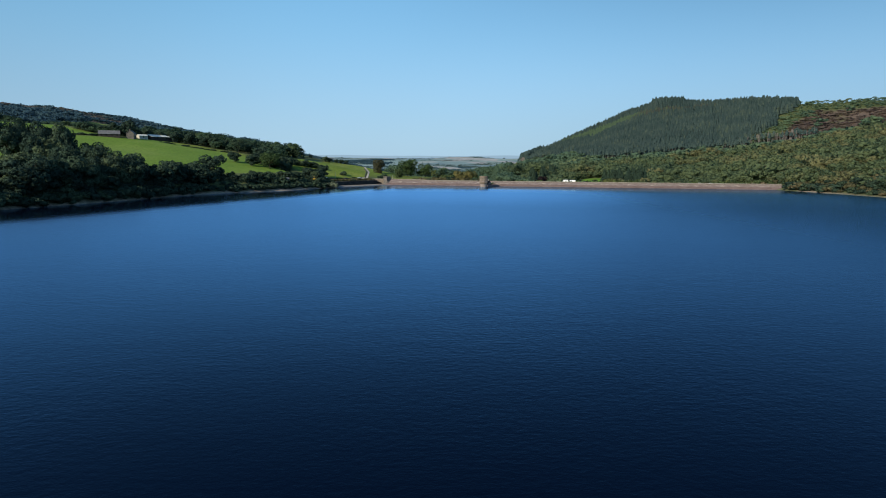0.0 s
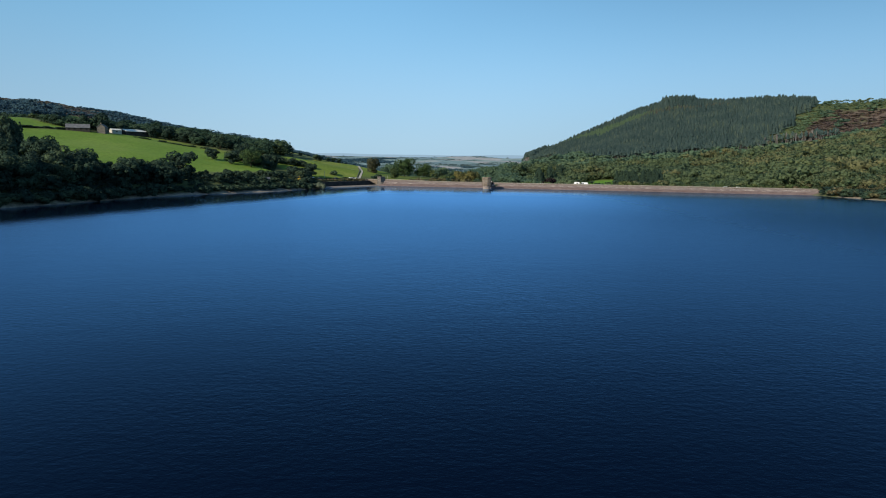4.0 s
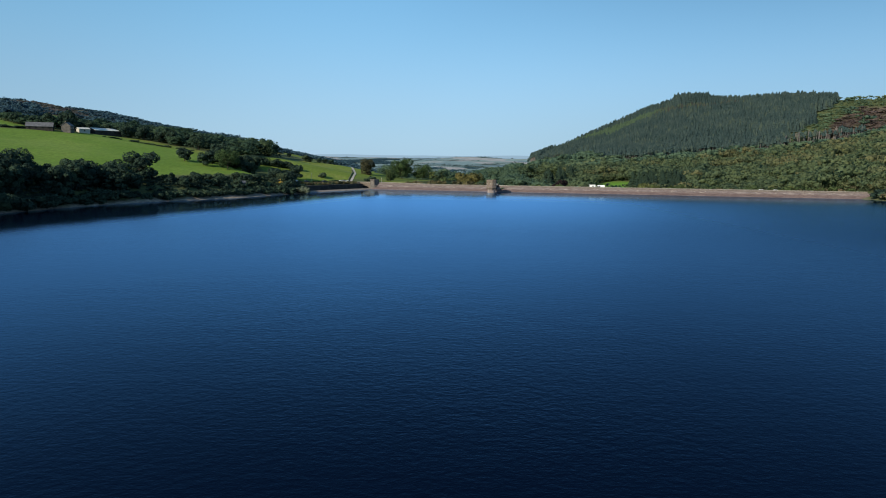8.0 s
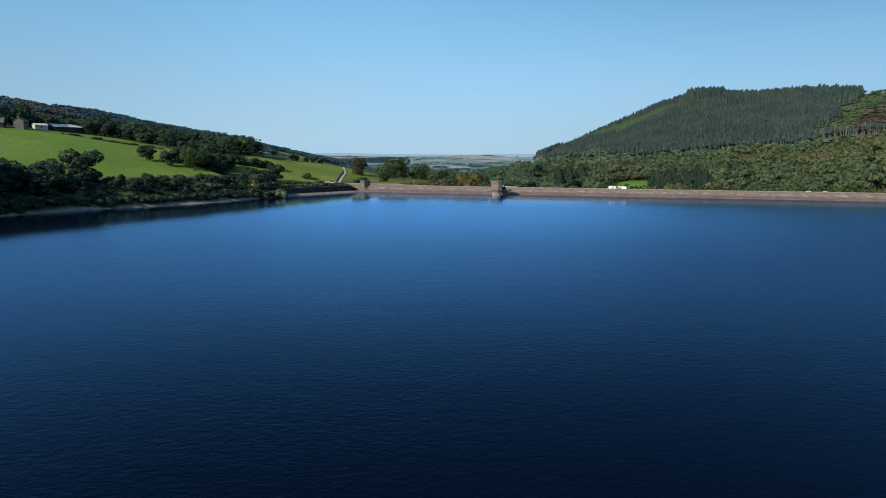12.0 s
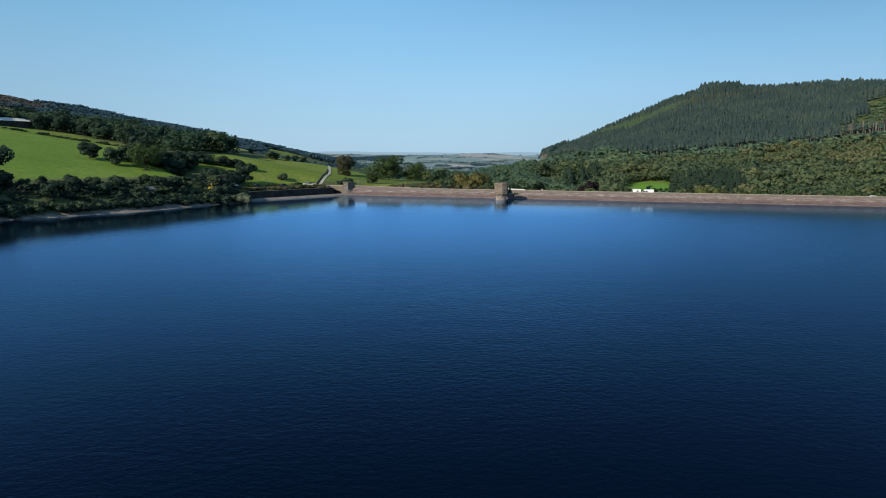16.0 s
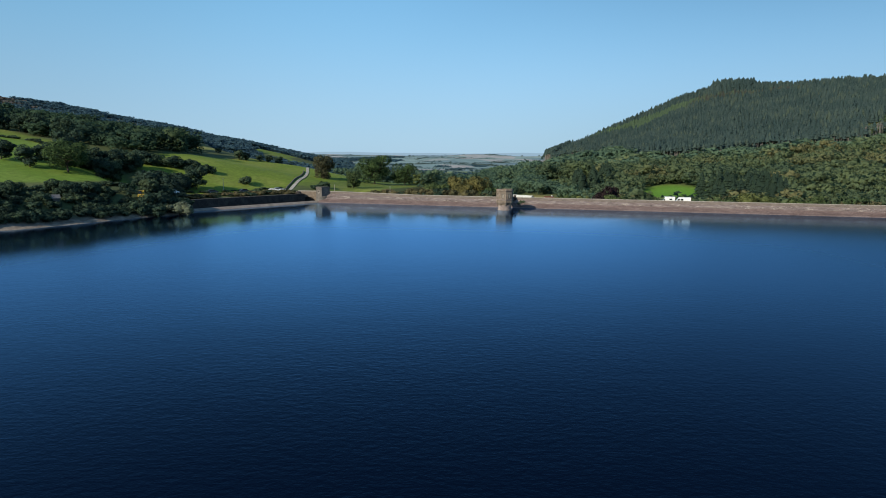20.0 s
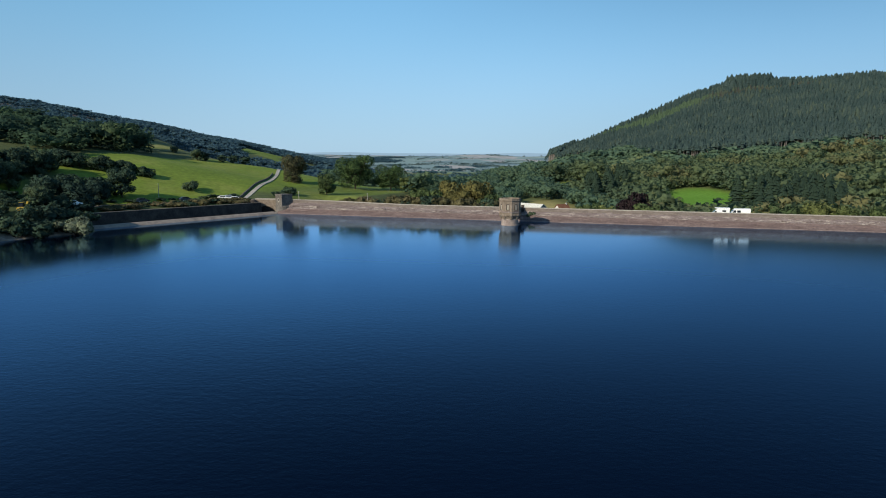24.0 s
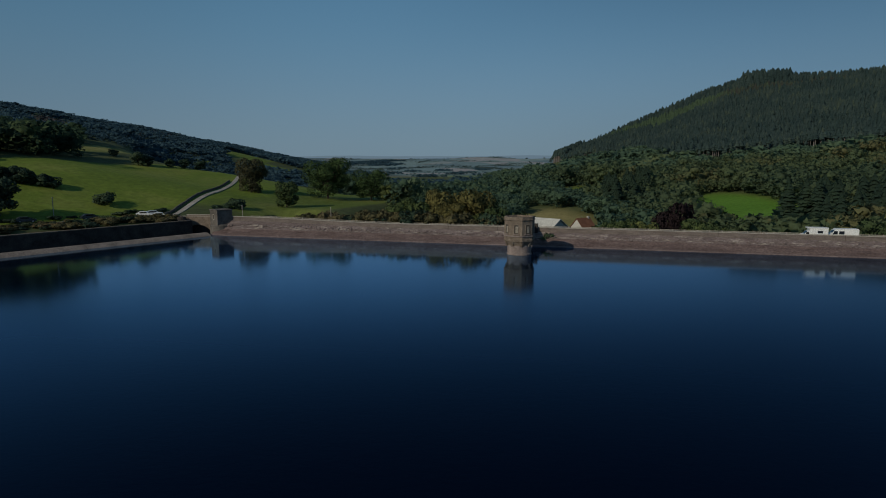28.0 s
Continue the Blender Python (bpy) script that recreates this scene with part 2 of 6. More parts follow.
# The hedges' colour carries the haze of the far plain.
M_HAZED_HEDGE = foliage("hazed_hedge_foliage", (0.115, 0.165, 0.165), (0.145, 0.20, 0.18), (0.18, 0.225, 0.18), True)
M_HEATH = foliage("heather_and_bracken", (0.135, 0.128, 0.138), (0.165, 0.150, 0.150), (0.15, 0.17, 0.13), True)
M_RUST = foliage("rusty_scrub", (0.165, 0.128, 0.124), (0.195, 0.148, 0.138), (0.150, 0.148, 0.10), True)
# Some of the valley's haze is mixed into this green.
M_MIDWOOD = foliage("valley_side_foliage", (0.094, 0.160, 0.122), (0.135, 0.206, 0.130), (0.185, 0.225, 0.122), True)
M_WHITE = mottled("white_paint", (0.74, 0.74, 0.73), (0.82, 0.82, 0.81), 0.6, 0.35)
M_YELLOW = mottled("yellow_machine_paint", (0.32, 0.20, 0.02), (0.42, 0.27, 0.03), 1.2, 0.5)
M_SILVER = mottled("silver_car_paint", (0.42, 0.43, 0.45), (0.5, 0.51, 0.52), 0.6, 0.3, metal=0.3)
M_DARKCAR = mottled("dark_car_paint", (0.02, 0.022, 0.03), (0.035, 0.038, 0.05), 0.6, 0.3)
M_GLASS = mottled("dark_glass", (0.01, 0.012, 0.014), (0.02, 0.022, 0.025), 1.0, 0.06)
M_RUBBER = mottled("tyre_rubber", (0.015, 0.015, 0.015), (0.03, 0.03, 0.03), 2.0, 0.9)
M_METAL = mottled("galvanised_metal", (0.35, 0.35, 0.35), (0.5, 0.5, 0.5), 1.0, 0.5, metal=0.6)
M_SLATE = mottled("slate_roof", (0.10, 0.10, 0.11), (0.17, 0.17, 0.18), 0.5, 0.8)
M_TILE = mottled("red_clay_roof", (0.16, 0.07, 0.045), (0.24, 0.11, 0.07), 0.5, 0.85)
M_BOARD = mottled("window_boarding", (0.27, 0.24, 0.20), (0.38, 0.34, 0.29), 1.5, 0.9)
M_SHEET = mottled("pale_sheet_roof", (0.56, 0.55, 0.51), (0.68, 0.67, 0.62), 0.3, 0.6)
M_LIME = mottled("limewash", (0.46, 0.45, 0.42), (0.58, 0.56, 0.53), 0.5, 0.9)
M_RENDER = mottled("pale_render", (0.40, 0.38, 0.34), (0.52, 0.50, 0.45), 0.5, 0.9)


def ground_material():
    m, nt, b = material("open_ground", 0.95)
    n1, n2 = tex_noise(nt, 0.03, 5, 0.65), tex_noise(nt, 0.5, 4, 0.65)
    grass = ramp(nt, n1, [(0.3, (0.108, 0.158, 0.026)), (0.5, (0.138, 0.190, 0.032)), (0.62, (0.180, 0.212, 0.048)), (0.75, (0.142, 0.194, 0.036))])
    floor_ = ramp(nt, n1, [(0.3, (0.055, 0.072, 0.032)), (0.7, (0.095, 0.11, 0.048))])
    tawny = ramp(nt, n1, [(0.3, (0.20, 0.18, 0.07)), (0.7, (0.30, 0.25, 0.11))])
    beach = ramp(nt, n2, [(0.3, (0.165, 0.132, 0.112)), (0.7, (0.29, 0.24, 0.20))])
    geo, mp, cell = nt.nodes.new("ShaderNodeNewGeometry"), nt.nodes.new("ShaderNodeMapping"), nt.nodes.new("ShaderNodeTexVoronoi")
    mp.inputs["Scale"].default_value, mp.inputs["Rotation"].default_value = (1 / 150, 1 / 230, 0.0), (0, 0, 0.3)
    cell.inputs["Scale"].default_value, cell.inputs["Randomness"].default_value = 1.0, 0.75
    nt.links.new(geo.outputs["Position"], mp.inputs[0])
    nt.links.new(mp.outputs[0], cell.inputs["Vector"])
    tone = nt.nodes.new("ShaderNodeSeparateColor")
    nt.links.new(cell.outputs["Color"], tone.inputs[0])
    # Far fields are paled and blued in their colour to stand in for haze.
    hazed_plain = ramp(nt, tone.outputs[0], [(0.0, (0.145, 0.205, 0.215)), (0.3, (0.185, 0.25, 0.245)), (0.6, (0.22, 0.285, 0.265)), (0.78, (0.25, 0.30, 0.275)), (0.82, (0.33, 0.315, 0.30)), (1.0, (0.38, 0.345, 0.32))])
    hazed_plain = blend(nt, 1.0, hazed_plain, ramp(nt, tex_noise(nt, 0.02, 4, 0.6), [(0.3, (0.71, 0.77, 0.83)), (0.7, (1.03, 1.11, 1.19))]), "MULTIPLY")
    c = blend(nt, attr(nt, "pasture"), floor_, grass)
    c = blend(nt, attr(nt, "rust"), c, ramp(nt, n1, [(0.3, (0.085, 0.064, 0.054)), (0.5, (0.12, 0.088, 0.073)), (0.7, (0.10, 0.095, 0.058))]))
    c = blend(nt, attr(nt, "lush"), c, ramp(nt, n1, [(0.3, (0.085, 0.195, 0.022)), (0.7, (0.115, 0.235, 0.035))]))
    c = blend(nt, attr(nt, "tawny"), c, tawny)
    c = blend(nt, attr(nt, "hazed_plain"), c, hazed_plain)
    c = blend(nt, attr(nt, "beach"), c, beach)
    g = ramp(nt, n2, [(0.3, (0.75, 0.75, 0.75)), (0.7, (1.2, 1.2, 1.2))])
    nt.links.new(blend(nt, 1.0, c, g, "MULTIPLY"), b.inputs["Base Color"])
    bump(nt, b, n2, 0.5, 0.3)
    return m


def pitching_material():
    """The stone facing of the dam: courses, a wet dark foot, pale loose patches."""
    m, nt, b = material("stone_pitching", 0.95)
    geo, sep = nt.nodes.new("ShaderNodeNewGeometry"), nt.nodes.new("ShaderNodeSeparateXYZ")
    nt.links.new(geo.outputs["Position"], sep.inputs[0])
    coarse = tex_noise(nt, 0.22, 6, 0.75, (1, 1, 5))
    fine = tex_noise(nt, 2.2, 4, 0.7, (1, 1, 2.2))
    loose = tex_noise(nt, 0.55, 5, 0.75, (0.6, 0.6, 4))
    c = ramp(nt, coarse, [(0.32, (0.142, 0.110, 0.109)), (0.5, (0.200, 0.159, 0.156)), (0.66, (0.265, 0.218, 0.213))])
    pale = ramp(nt, loose, [(0.53, (0, 0, 0)), (0.60, (1, 1, 1))])
    zone = ramp(nt, sep.outputs[2], [(0.0, (0, 0, 0)), (0.40, (0, 0, 0)), (0.44, (0.9, 0.9, 0.9)), (0.66, (0.9, 0.9, 0.9)), (0.72, (0.15, 0.15, 0.15))])
    tide = ramp(nt, sep.outputs[2], [(0.0, (0.55, 0.5, 0.5)), (0.03, (1.15, 1.1, 1.08)), (0.062, (0.72, 0.66, 0.66)), (0.38, (0.82, 0.75, 0.74)), (0.42, (1.0, 1.0, 1.0)), (1.0, (0.95, 0.95, 0.95))])
    mr = nt.nodes.new("ShaderNodeMapRange")
    for sock, val in zip(mr.inputs[1:5], (0.0, 4.0, 0.0, 1.0)):
        sock.default_value = val
    nt.links.new(sep.outputs[2], mr.inputs[0])
    for node in [n for n in nt.nodes if n.type == "VALTORGB" and n.inputs[0].is_linked and n.inputs[0].links[0].from_node == sep]:
        nt.links.new(mr.outputs[0], node.inputs[0])
    c = blend(nt, blend(nt, 1.0, pale, zone, "MULTIPLY"), c, (0.42, 0.365, 0.33))
    c = blend(nt, 1.0, c, tide, "MULTIPLY")
    g = ramp(nt, fine, [(0.3, (0.6, 0.6, 0.6)), (0.7, (1.35, 1.33, 1.3))])
    nt.links.new(blend(nt, 1.0, c, g, "MULTIPLY"), b.inputs["Base Color"])
    bump(nt, b, fine, 0.9, 0.25)
    return m


M_GROUND = ground_material()
M_PITCH = pitching_material()


# ---- mesh helpers ----
def fast_mesh(name, V, F, mat, normals=None, **floats):
    """A mesh from arrays of corners and of triangles or quads, with point attributes."""
    V, F = np.asarray(V, np.float32), np.asarray(F, np.int32)
    me = bpy.data.meshes.new(name)
    me.vertices.add(len(V))
    me.vertices.foreach_set("co", V.ravel())
    k = F.shape[1]
    me.loops.add(F.size)
    me.loops.foreach_set("vertex_index", F.ravel())
    me.polygons.add(len(F))
    me.polygons.foreach_set("loop_start", np.arange(0, F.size, k, dtype=np.int32))
    for key, val in floats.items():
        me.attributes.new(key, "FLOAT", "POINT").data.foreach_set("value", np.asarray(val, np.float32))
    me.materials.append(mat)
    me.update(calc_edges=True)
    if normals is None:
        me.shade_flat()
    else:
        me.normals_split_custom_set_from_vertices(np.asarray(normals, np.float32))
    return me


def smooth_faces(me):
    me.polygons.foreach_set("use_smooth", np.ones(len(me.polygons), bool))
    return me


def thing(name, label, category, group="", kind="", at=(0, 0, 0), turn=0.0):
    e = new(name)
    e.matrix_world = pose(*at, 0, 0, turn)
    return tagged(e, label, category, group, kind)


def part(name, bm, mat, parent, label=""):
    if isinstance(bm, bmesh.types.BMesh):
        me = bpy.data.meshes.new(name)
        bm.to_mesh(me)
        bm.free()
        me.materials.append(mat)
    else:
        me = bm
    ob = new(name, me)
    ob.parent = parent
    return tagged(ob, label)


def box(x0, x1, y0, y1, z0, z1, bevel=0.0, bm=None):
    bm = bm or bmesh.new()
    r = bmesh.ops.create_cube(bm, size=1.0)
    bmesh.ops.scale(bm, vec=(x1 - x0, y1 - y0, z1 - z0), verts=r["verts"])
    bmesh.ops.translate(bm, vec=((x0 + x1) / 2, (y0 + y1) / 2, (z0 + z1) / 2), verts=r["verts"])
    if bevel:
        es = list({e for v in r["verts"] for e in v.link_edges})
        bmesh.ops.bevel(bm, geom=es, offset=bevel, segments=1, affect="EDGES")
    return bm


def prism(points, z0, z1, bm=None):
    """An upright prism over a ground outline."""
    bm = bm or bmesh.new()
    lo = [bm.verts.new((x, y, z0)) for x, y in points]
    hi = [bm.verts.new((x, y, z1)) for x, y in points]
    n = len(points)
    bm.faces.new(hi)
    bm.faces.new(lo[::-1])
    for i in range(n):
        j = (i + 1) % n
        bm.faces.new((lo[i], lo[j], hi[j], hi[i]))
    bmesh.ops.recalc_face_normals(bm, faces=bm.faces)
    return bm


def lathe(rings, n, bm=None, turn=0.0, caps=True):
    """A turned body: rings of (radius, height), n sides."""
    bm = bm or bmesh.new()
    loops = []
    for r, z in rings:
        loops.append([bm.verts.new((r * math.cos(turn + 2 * math.pi * i / n), r * math.sin(turn + 2 * math.pi * i / n), z)) for i in range(n)])
    for a, b in zip(loops, loops[1:]):
        for i in range(n):
            bm.faces.new((a[i], a[(i + 1) % n], b[(i + 1) % n], b[i]))
    if caps:
        bm.faces.new(loops[-1])
        bm.faces.new(loops[0][::-1])
    bmesh.ops.recalc_face_normals(bm, faces=bm.faces)
    return bm


def profile_body(outline, half, taper=1.0, bm=None):
    """A side outline in x and z, given width in y, its top narrowed."""
    bm = bm or bmesh.new()
    top = max(z for _, z in outline)
    sides = []
    for s in (-1, 1):
        sides.append([bm.verts.new((x, s * half * (1 - (1 - taper) * max(0, z / top - 0.45) / 0.55), z)) for x, z in outline])
    n = len(outline)
    for i in range(n):
        j = (i + 1) % n
        bm.faces.new((sides[0][i], sides[0][j], sides[1][j], sides[1][i]))
    bm.faces.new(sides[0])
    bm.faces.new(sides[1][::-1])
    bmesh.ops.recalc_face_normals(bm, faces=bm.faces)
    return bm


# ---- the lie of the land ----
DAM_A = np.array((-26.0, 498.9))          # the dam's left end at the water line
DAM_D = np.array((0.9612, -0.2759))       # along the dam
DAM_N = np.array((0.2759, 0.9612))        # downstream
DAM_LEN = 292.0
SHORE_D = np.array((0.42, 0.907))         # along the left shore
SHORE_N = np.array((-0.907, 0.42))        # uphill from it
RIDGE_D = np.array((0.68, -0.733))
RIDGE_N = np.array((-0.733, -0.68))


def dam_frame(x, y):
    return (x - DAM_A[0]) * DAM_D[0] + (y - DAM_A[1]) * DAM_D[1], (x - DAM_A[0]) * DAM_N[0] + (y - DAM_A[1]) * DAM_N[1]


def dam_point(a, s):
    return DAM_A[0] + a * DAM_D[0] + s * DAM_N[0], DAM_A[1] + a * DAM_D[1] + s * DAM_N[1]


def shore_frame(x, y):
    u = (x + 26) * SHORE_N[0] + (y - 500) * SHORE_N[1]
    v = (x + 26) * SHORE_D[0] + (y - 500) * SHORE_D[1]
    return u - 20 * np.exp(-((v + 150) / 65) ** 2), v


def shoreline(v):
    """How far the water's edge lies from the straight shore, and how wide the beach is."""
    bay = np.interp(v, (-360, -300, -280, -255, -240, -220, -200, -178, -160, -150, -140, -130, -118, -105, -92, -80, -66, -50), (6, 10, 12.9, 14, 15.7, 18.5, 21.6, 22.3, 20.8, 17.5, 14.5, 11.8, 9.0, 8.5, 9.2, 9.0, 5.5, 1.9))
    beach = np.interp(v, (-300, -160, -142, -130, -119, -108, -97, -86, -72), (2.4, 2.6, 3.0, 4.6, 5.6, 5.2, 4.8, 3.8, 3.4))
    return bay, beach


def bank_frame(u, v):
    """Distance from the true water's edge, which fades into the shore frame uphill, and the beach's width."""
    bay, beach = shoreline(v)
    shift = np.where(np.asarray(v) < -50, 20 * np.exp(-((v + 150) / 65) ** 2) - bay, 0.0)
    return u + shift * (1 - step((u - 4) / 30)), beach


SILL_A, SILL_B = np.array((-27.5, 498.0)), np.array((-64.0, 450.0))   # the spillway's weir
SILL_LEN = float(np.linalg.norm(SILL_B - SILL_A))
SILL_D = (SILL_B - SILL_A) / SILL_LEN
SILL_N = np.array((SILL_D[1], -SILL_D[0]))


def sill_frame(x, y):
    """Along the weir from the dam, and uphill from it."""
    return (x - SILL_A[0]) * SILL_D[0] + (y - SILL_A[1]) * SILL_D[1], (x - SILL_A[0]) * SILL_N[0] + (y - SILL_A[1]) * SILL_N[1]


def sill_point(l, w):
    return SILL_A[0] + l * SILL_D[0] + w * SILL_N[0], SILL_A[1] + l * SILL_D[1] + w * SILL_N[1]


def ridge_frame(x, y):
    """Along the right hill's ridge, and down from it, drawn in where the hill runs out."""
    p = (x - 507) * RIDGE_D[0] + (y - 1200) * RIDGE_D[1]
    q = (x - 507) * RIDGE_N[0] + (y - 1200) * RIDGE_N[1]
    return p, np.where(q > 0, q * (1 + 1.3 * step(-p / 260)), q)


def step(t):
    t = np.clip(t, 0, 1)
    return t * t * (3 - 2 * t)


def smax(a, b, k):
    h = np.maximum(k - np.abs(a - b), 0) / k
    return np.maximum(a, b) + h * h * k / 4


def waves(x, y, size, seed):
    """Smooth rolling between -1 and 1."""
    r = np.random.RandomState(seed)
    z = 0
    for _ in range(5):
        a, w, p = r.uniform(0, math.pi), r.uniform(0.6, 1.6) / size, r.uniform(0, 7)
        z = z + np.sin((x * math.cos(a) + y * math.sin(a)) * w * 2 * math.pi + p)
    return z / 5


def crest_top(a):
    """Height of the parapet's top along the dam."""
    return 3.85 + 0.75 * step((48 - np.asarray(a, float)) / 45)


def ridge_height(p):
    return np.interp(p, (-900, -560, -430, -400, -385, -318, -243, -162, -104, -62, 0, 64, 110, 150, 200, 300, 700, 1500), (-18, -18, -13, 4, 15, 40, 68, 97, 116, 125.5, 124, 121.5, 123, 122, 118, 117, 123, 140))


def ground(x, y):
    x, y = np.asarray(x, float), np.asarray(y, float)
    u, v = shore_frame(x, y)
    ub, beach = bank_frame(u, v)
    uu = ub - 0.75 * np.maximum(v - 80, 0)
    bank = 4.0 - 2.5 * step((v - 5) / 45)
    flat = np.maximum(beach - 3.0, 0) * step((-55 - v) / 15)
    up = np.minimum(np.minimum(uu, 210 + (uu - 210) * 0.72), 590 + (uu - 740) * 0.15)
    left = np.where(uu > 0, bank * step((uu - flat) / 13) + 0.17 * up, 0.33 * uu)
    left = left - 13 * np.exp(-((uu - 355) / 62) ** 2) * step((200 - v) / 100)
    left = left + 4.0 * np.exp(-((u - 262) / 32) ** 2) * step((-55 - v) / 25) - 2.7 * step((v + 74) / 50) * step((u - 115) / 50) * step((60 - v) / 40)
    left = left + waves(x, y, 90, 3) * 1.3 * step(uu / 80)
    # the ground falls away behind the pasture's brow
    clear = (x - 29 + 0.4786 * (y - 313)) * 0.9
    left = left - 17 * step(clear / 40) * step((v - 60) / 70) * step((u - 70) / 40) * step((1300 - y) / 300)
    # a level bench behind the spillway wall, the channel in front of it
    l, w = sill_frame(x, y)
    near_sp = step((l + 40) / 38) * step((SILL_LEN + 14 - l) / 12)
    bench = np.where(w > 9.3, 3.3 + 0.21 * np.maximum(0, w - 27) + 0.06 * np.maximum(0, w - 12) * (w < 200), -3.0)
    mixb = near_sp * step((85 - w) / 45)
    edge_w = 12.0 + 1.5 * step((5 - l) / 8)
    left = np.where((w > edge_w) | (l < -18), left * (1 - mixb) + bench * mixb, np.where(l < SILL_LEN + 1, np.minimum(left, -3.0), left))
    terrace = 4.0 - 0.4 * np.maximum(0, -(u + 10)) - 30 * (1 - step((v - 22) / 14) * step((135 - v) / 20))
    left = smax(left, terrace, 2.0)
    # the long wooded ridge far behind the farm
    top = np.interp(y, (480, 700, 980, 1120, 1250, 1500, 1680, 1800, 2100, 2450, 2920, 4000), (-60, 93, 99, 104, 99, 93, 87, 79, 62, 45, 31, 6)) + waves(x, y, 170, 71) * 2.5
    left = smax(left, top - np.where(x > -600, 0.2 * (x + 600), -0.06 * (x + 600)), 5.0)
    p, q = ridge_frame(x, y)
    base = -15.0
    fall = np.interp(q, (-700, -350, 0, 90, 255, 400, 560, 760, 1000), (-0.2, 0.45, 1.0, 0.75, 0.37, 0.21, 0.11, 0.0, -0.12))
    right = base + (ridge_height(p) - base) * fall + waves(x, y, 150, 5) * 3 * step((q + 50) / 150) * step((700 - q) / 200)
    abut = np.where(x > 250, 0.20, 0.30) * (x - 250 + 5 * np.sin(y / 31)) - 0.035 * np.maximum(0, y - 420)
    abut = np.minimum(abut, 60)
    far = step((y - 900) / 2500)
    floor_ = -15 + far * 14 + waves(x, y, 600, 8) * 10 * step((y - 1300) / 1200)
    floor_ = floor_ + 46 * step((y - 3000) / 1100) * (0.75 + 0.3 * waves(x, y, 1500, 11))
    h = smax(smax(left, right, 8.0), smax(abut, floor_, 8.0), 6.0)
    a, s = dam_frame(x, y)
    lake = (s < 6) & (y < 520)
    h = np.where(lake, np.where((ub > -2) | (abut > -1), h, np.minimum(h, -3.0)), h)
    # the dam's bank under its facing, and its grassed back
    bank_d = np.where(s < 5, 0.59 * s - 0.9, np.where(s < 13, 2.2, 2.2 - 0.42 * (s - 13)))
    inside = step((a + 4) / 6) * step((DAM_LEN + 6 - a) / 8) * (s > -12)
    h = np.where((inside > 0) & (s < 60), np.maximum(h, bank_d * inside + (inside - 1) * 20), h)
    # the road's level place at the left end
    lvl = step((a + 4) / 3) * step((12 - a) / 6) * step((s - 4) / 3) * step((22 - s) / 6)
    h = h * (1 - lvl) + lvl * 2.9
    # the land closes round the lake behind the camera
    return h + 160 * step((-650 - y) / 900)


def field_mask(x, y):
    """Open pasture on both sides of the valley."""
    u, v = shore_frame(x, y)
    big = step((u - 36) / 5) * step((197 + 3 * np.sin(v / 30) - u) / 6) * step((np.interp(u, (36, 60, 88, 112, 145, 175, 200), (-52, -46, -33, -25, -20, -16, -27)) - v) / 6)
    top = step((u - 203) / 4) * step((268 - u) / 8) * step((-80 - v) / 6) * step((v + 190) / 10)
    bush = step((u - 27) / 3) * step((98 - 0.05 * np.abs(v - 40) - u) / 4) * step((v + 44 - 0.1 * u) / 7) * step((118 - v) / 6)
    lawn = step((u + 9) / 3) * step((60 - u) / 5) * step((v - 18) / 5) * step((125 - v) / 8)
    green = step(1.5 - ((x - 187 - 0.25 * (y - 665)) / 24) ** 2 - ((y - 632) / 74) ** 2)
    small = step(1.3 - ((x - 131) / 21) ** 2 - ((y - 738) / 46) ** 2)
    hill = step((waves(x, y, 170, 71) - 0.05) / 0.1) * step((u - 270) / 6) * step((v - 34) / 6) * step((520 - u) / 10)
    return np.clip(np.maximum.reduce([0.86 * big, 0.9 * top, 0.8 * step(1.4 - ((x + 122) / 17) ** 2 - ((y - 626 - 0.9 * (x + 122)) / 30) ** 2), bush, 0.6 * lawn, green, small, 0.8 * hill]), 0, 1)


def tawny_mask(x, y):
    slope = step(1.3 - ((x - 205) / 30) ** 2 - ((y - 1150) / 95) ** 2)
    meadow = step(1.4 - ((x - 86 - 0.1 * (y - 620)) / 20) ** 2 - ((y - 622) / 58) ** 2)
    upper = 0.45 * step(1.4 - ((x + 122) / 17) ** 2 - ((y - 626 - 0.9 * (x + 122)) / 30) ** 2)
    return np.clip(np.maximum.reduce([slope, meadow, upper]), 0, 1)


def graded(stops):
    """Lines along one axis: (start, spacing) pairs."""
    out = []
    for (a, d), (b, _) in zip(stops, stops[1:]):
        out += list(np.linspace(a, b, max(1, round((b - a) / d)), endpoint=False))
    return np.array(out + [stops[-1][0]])


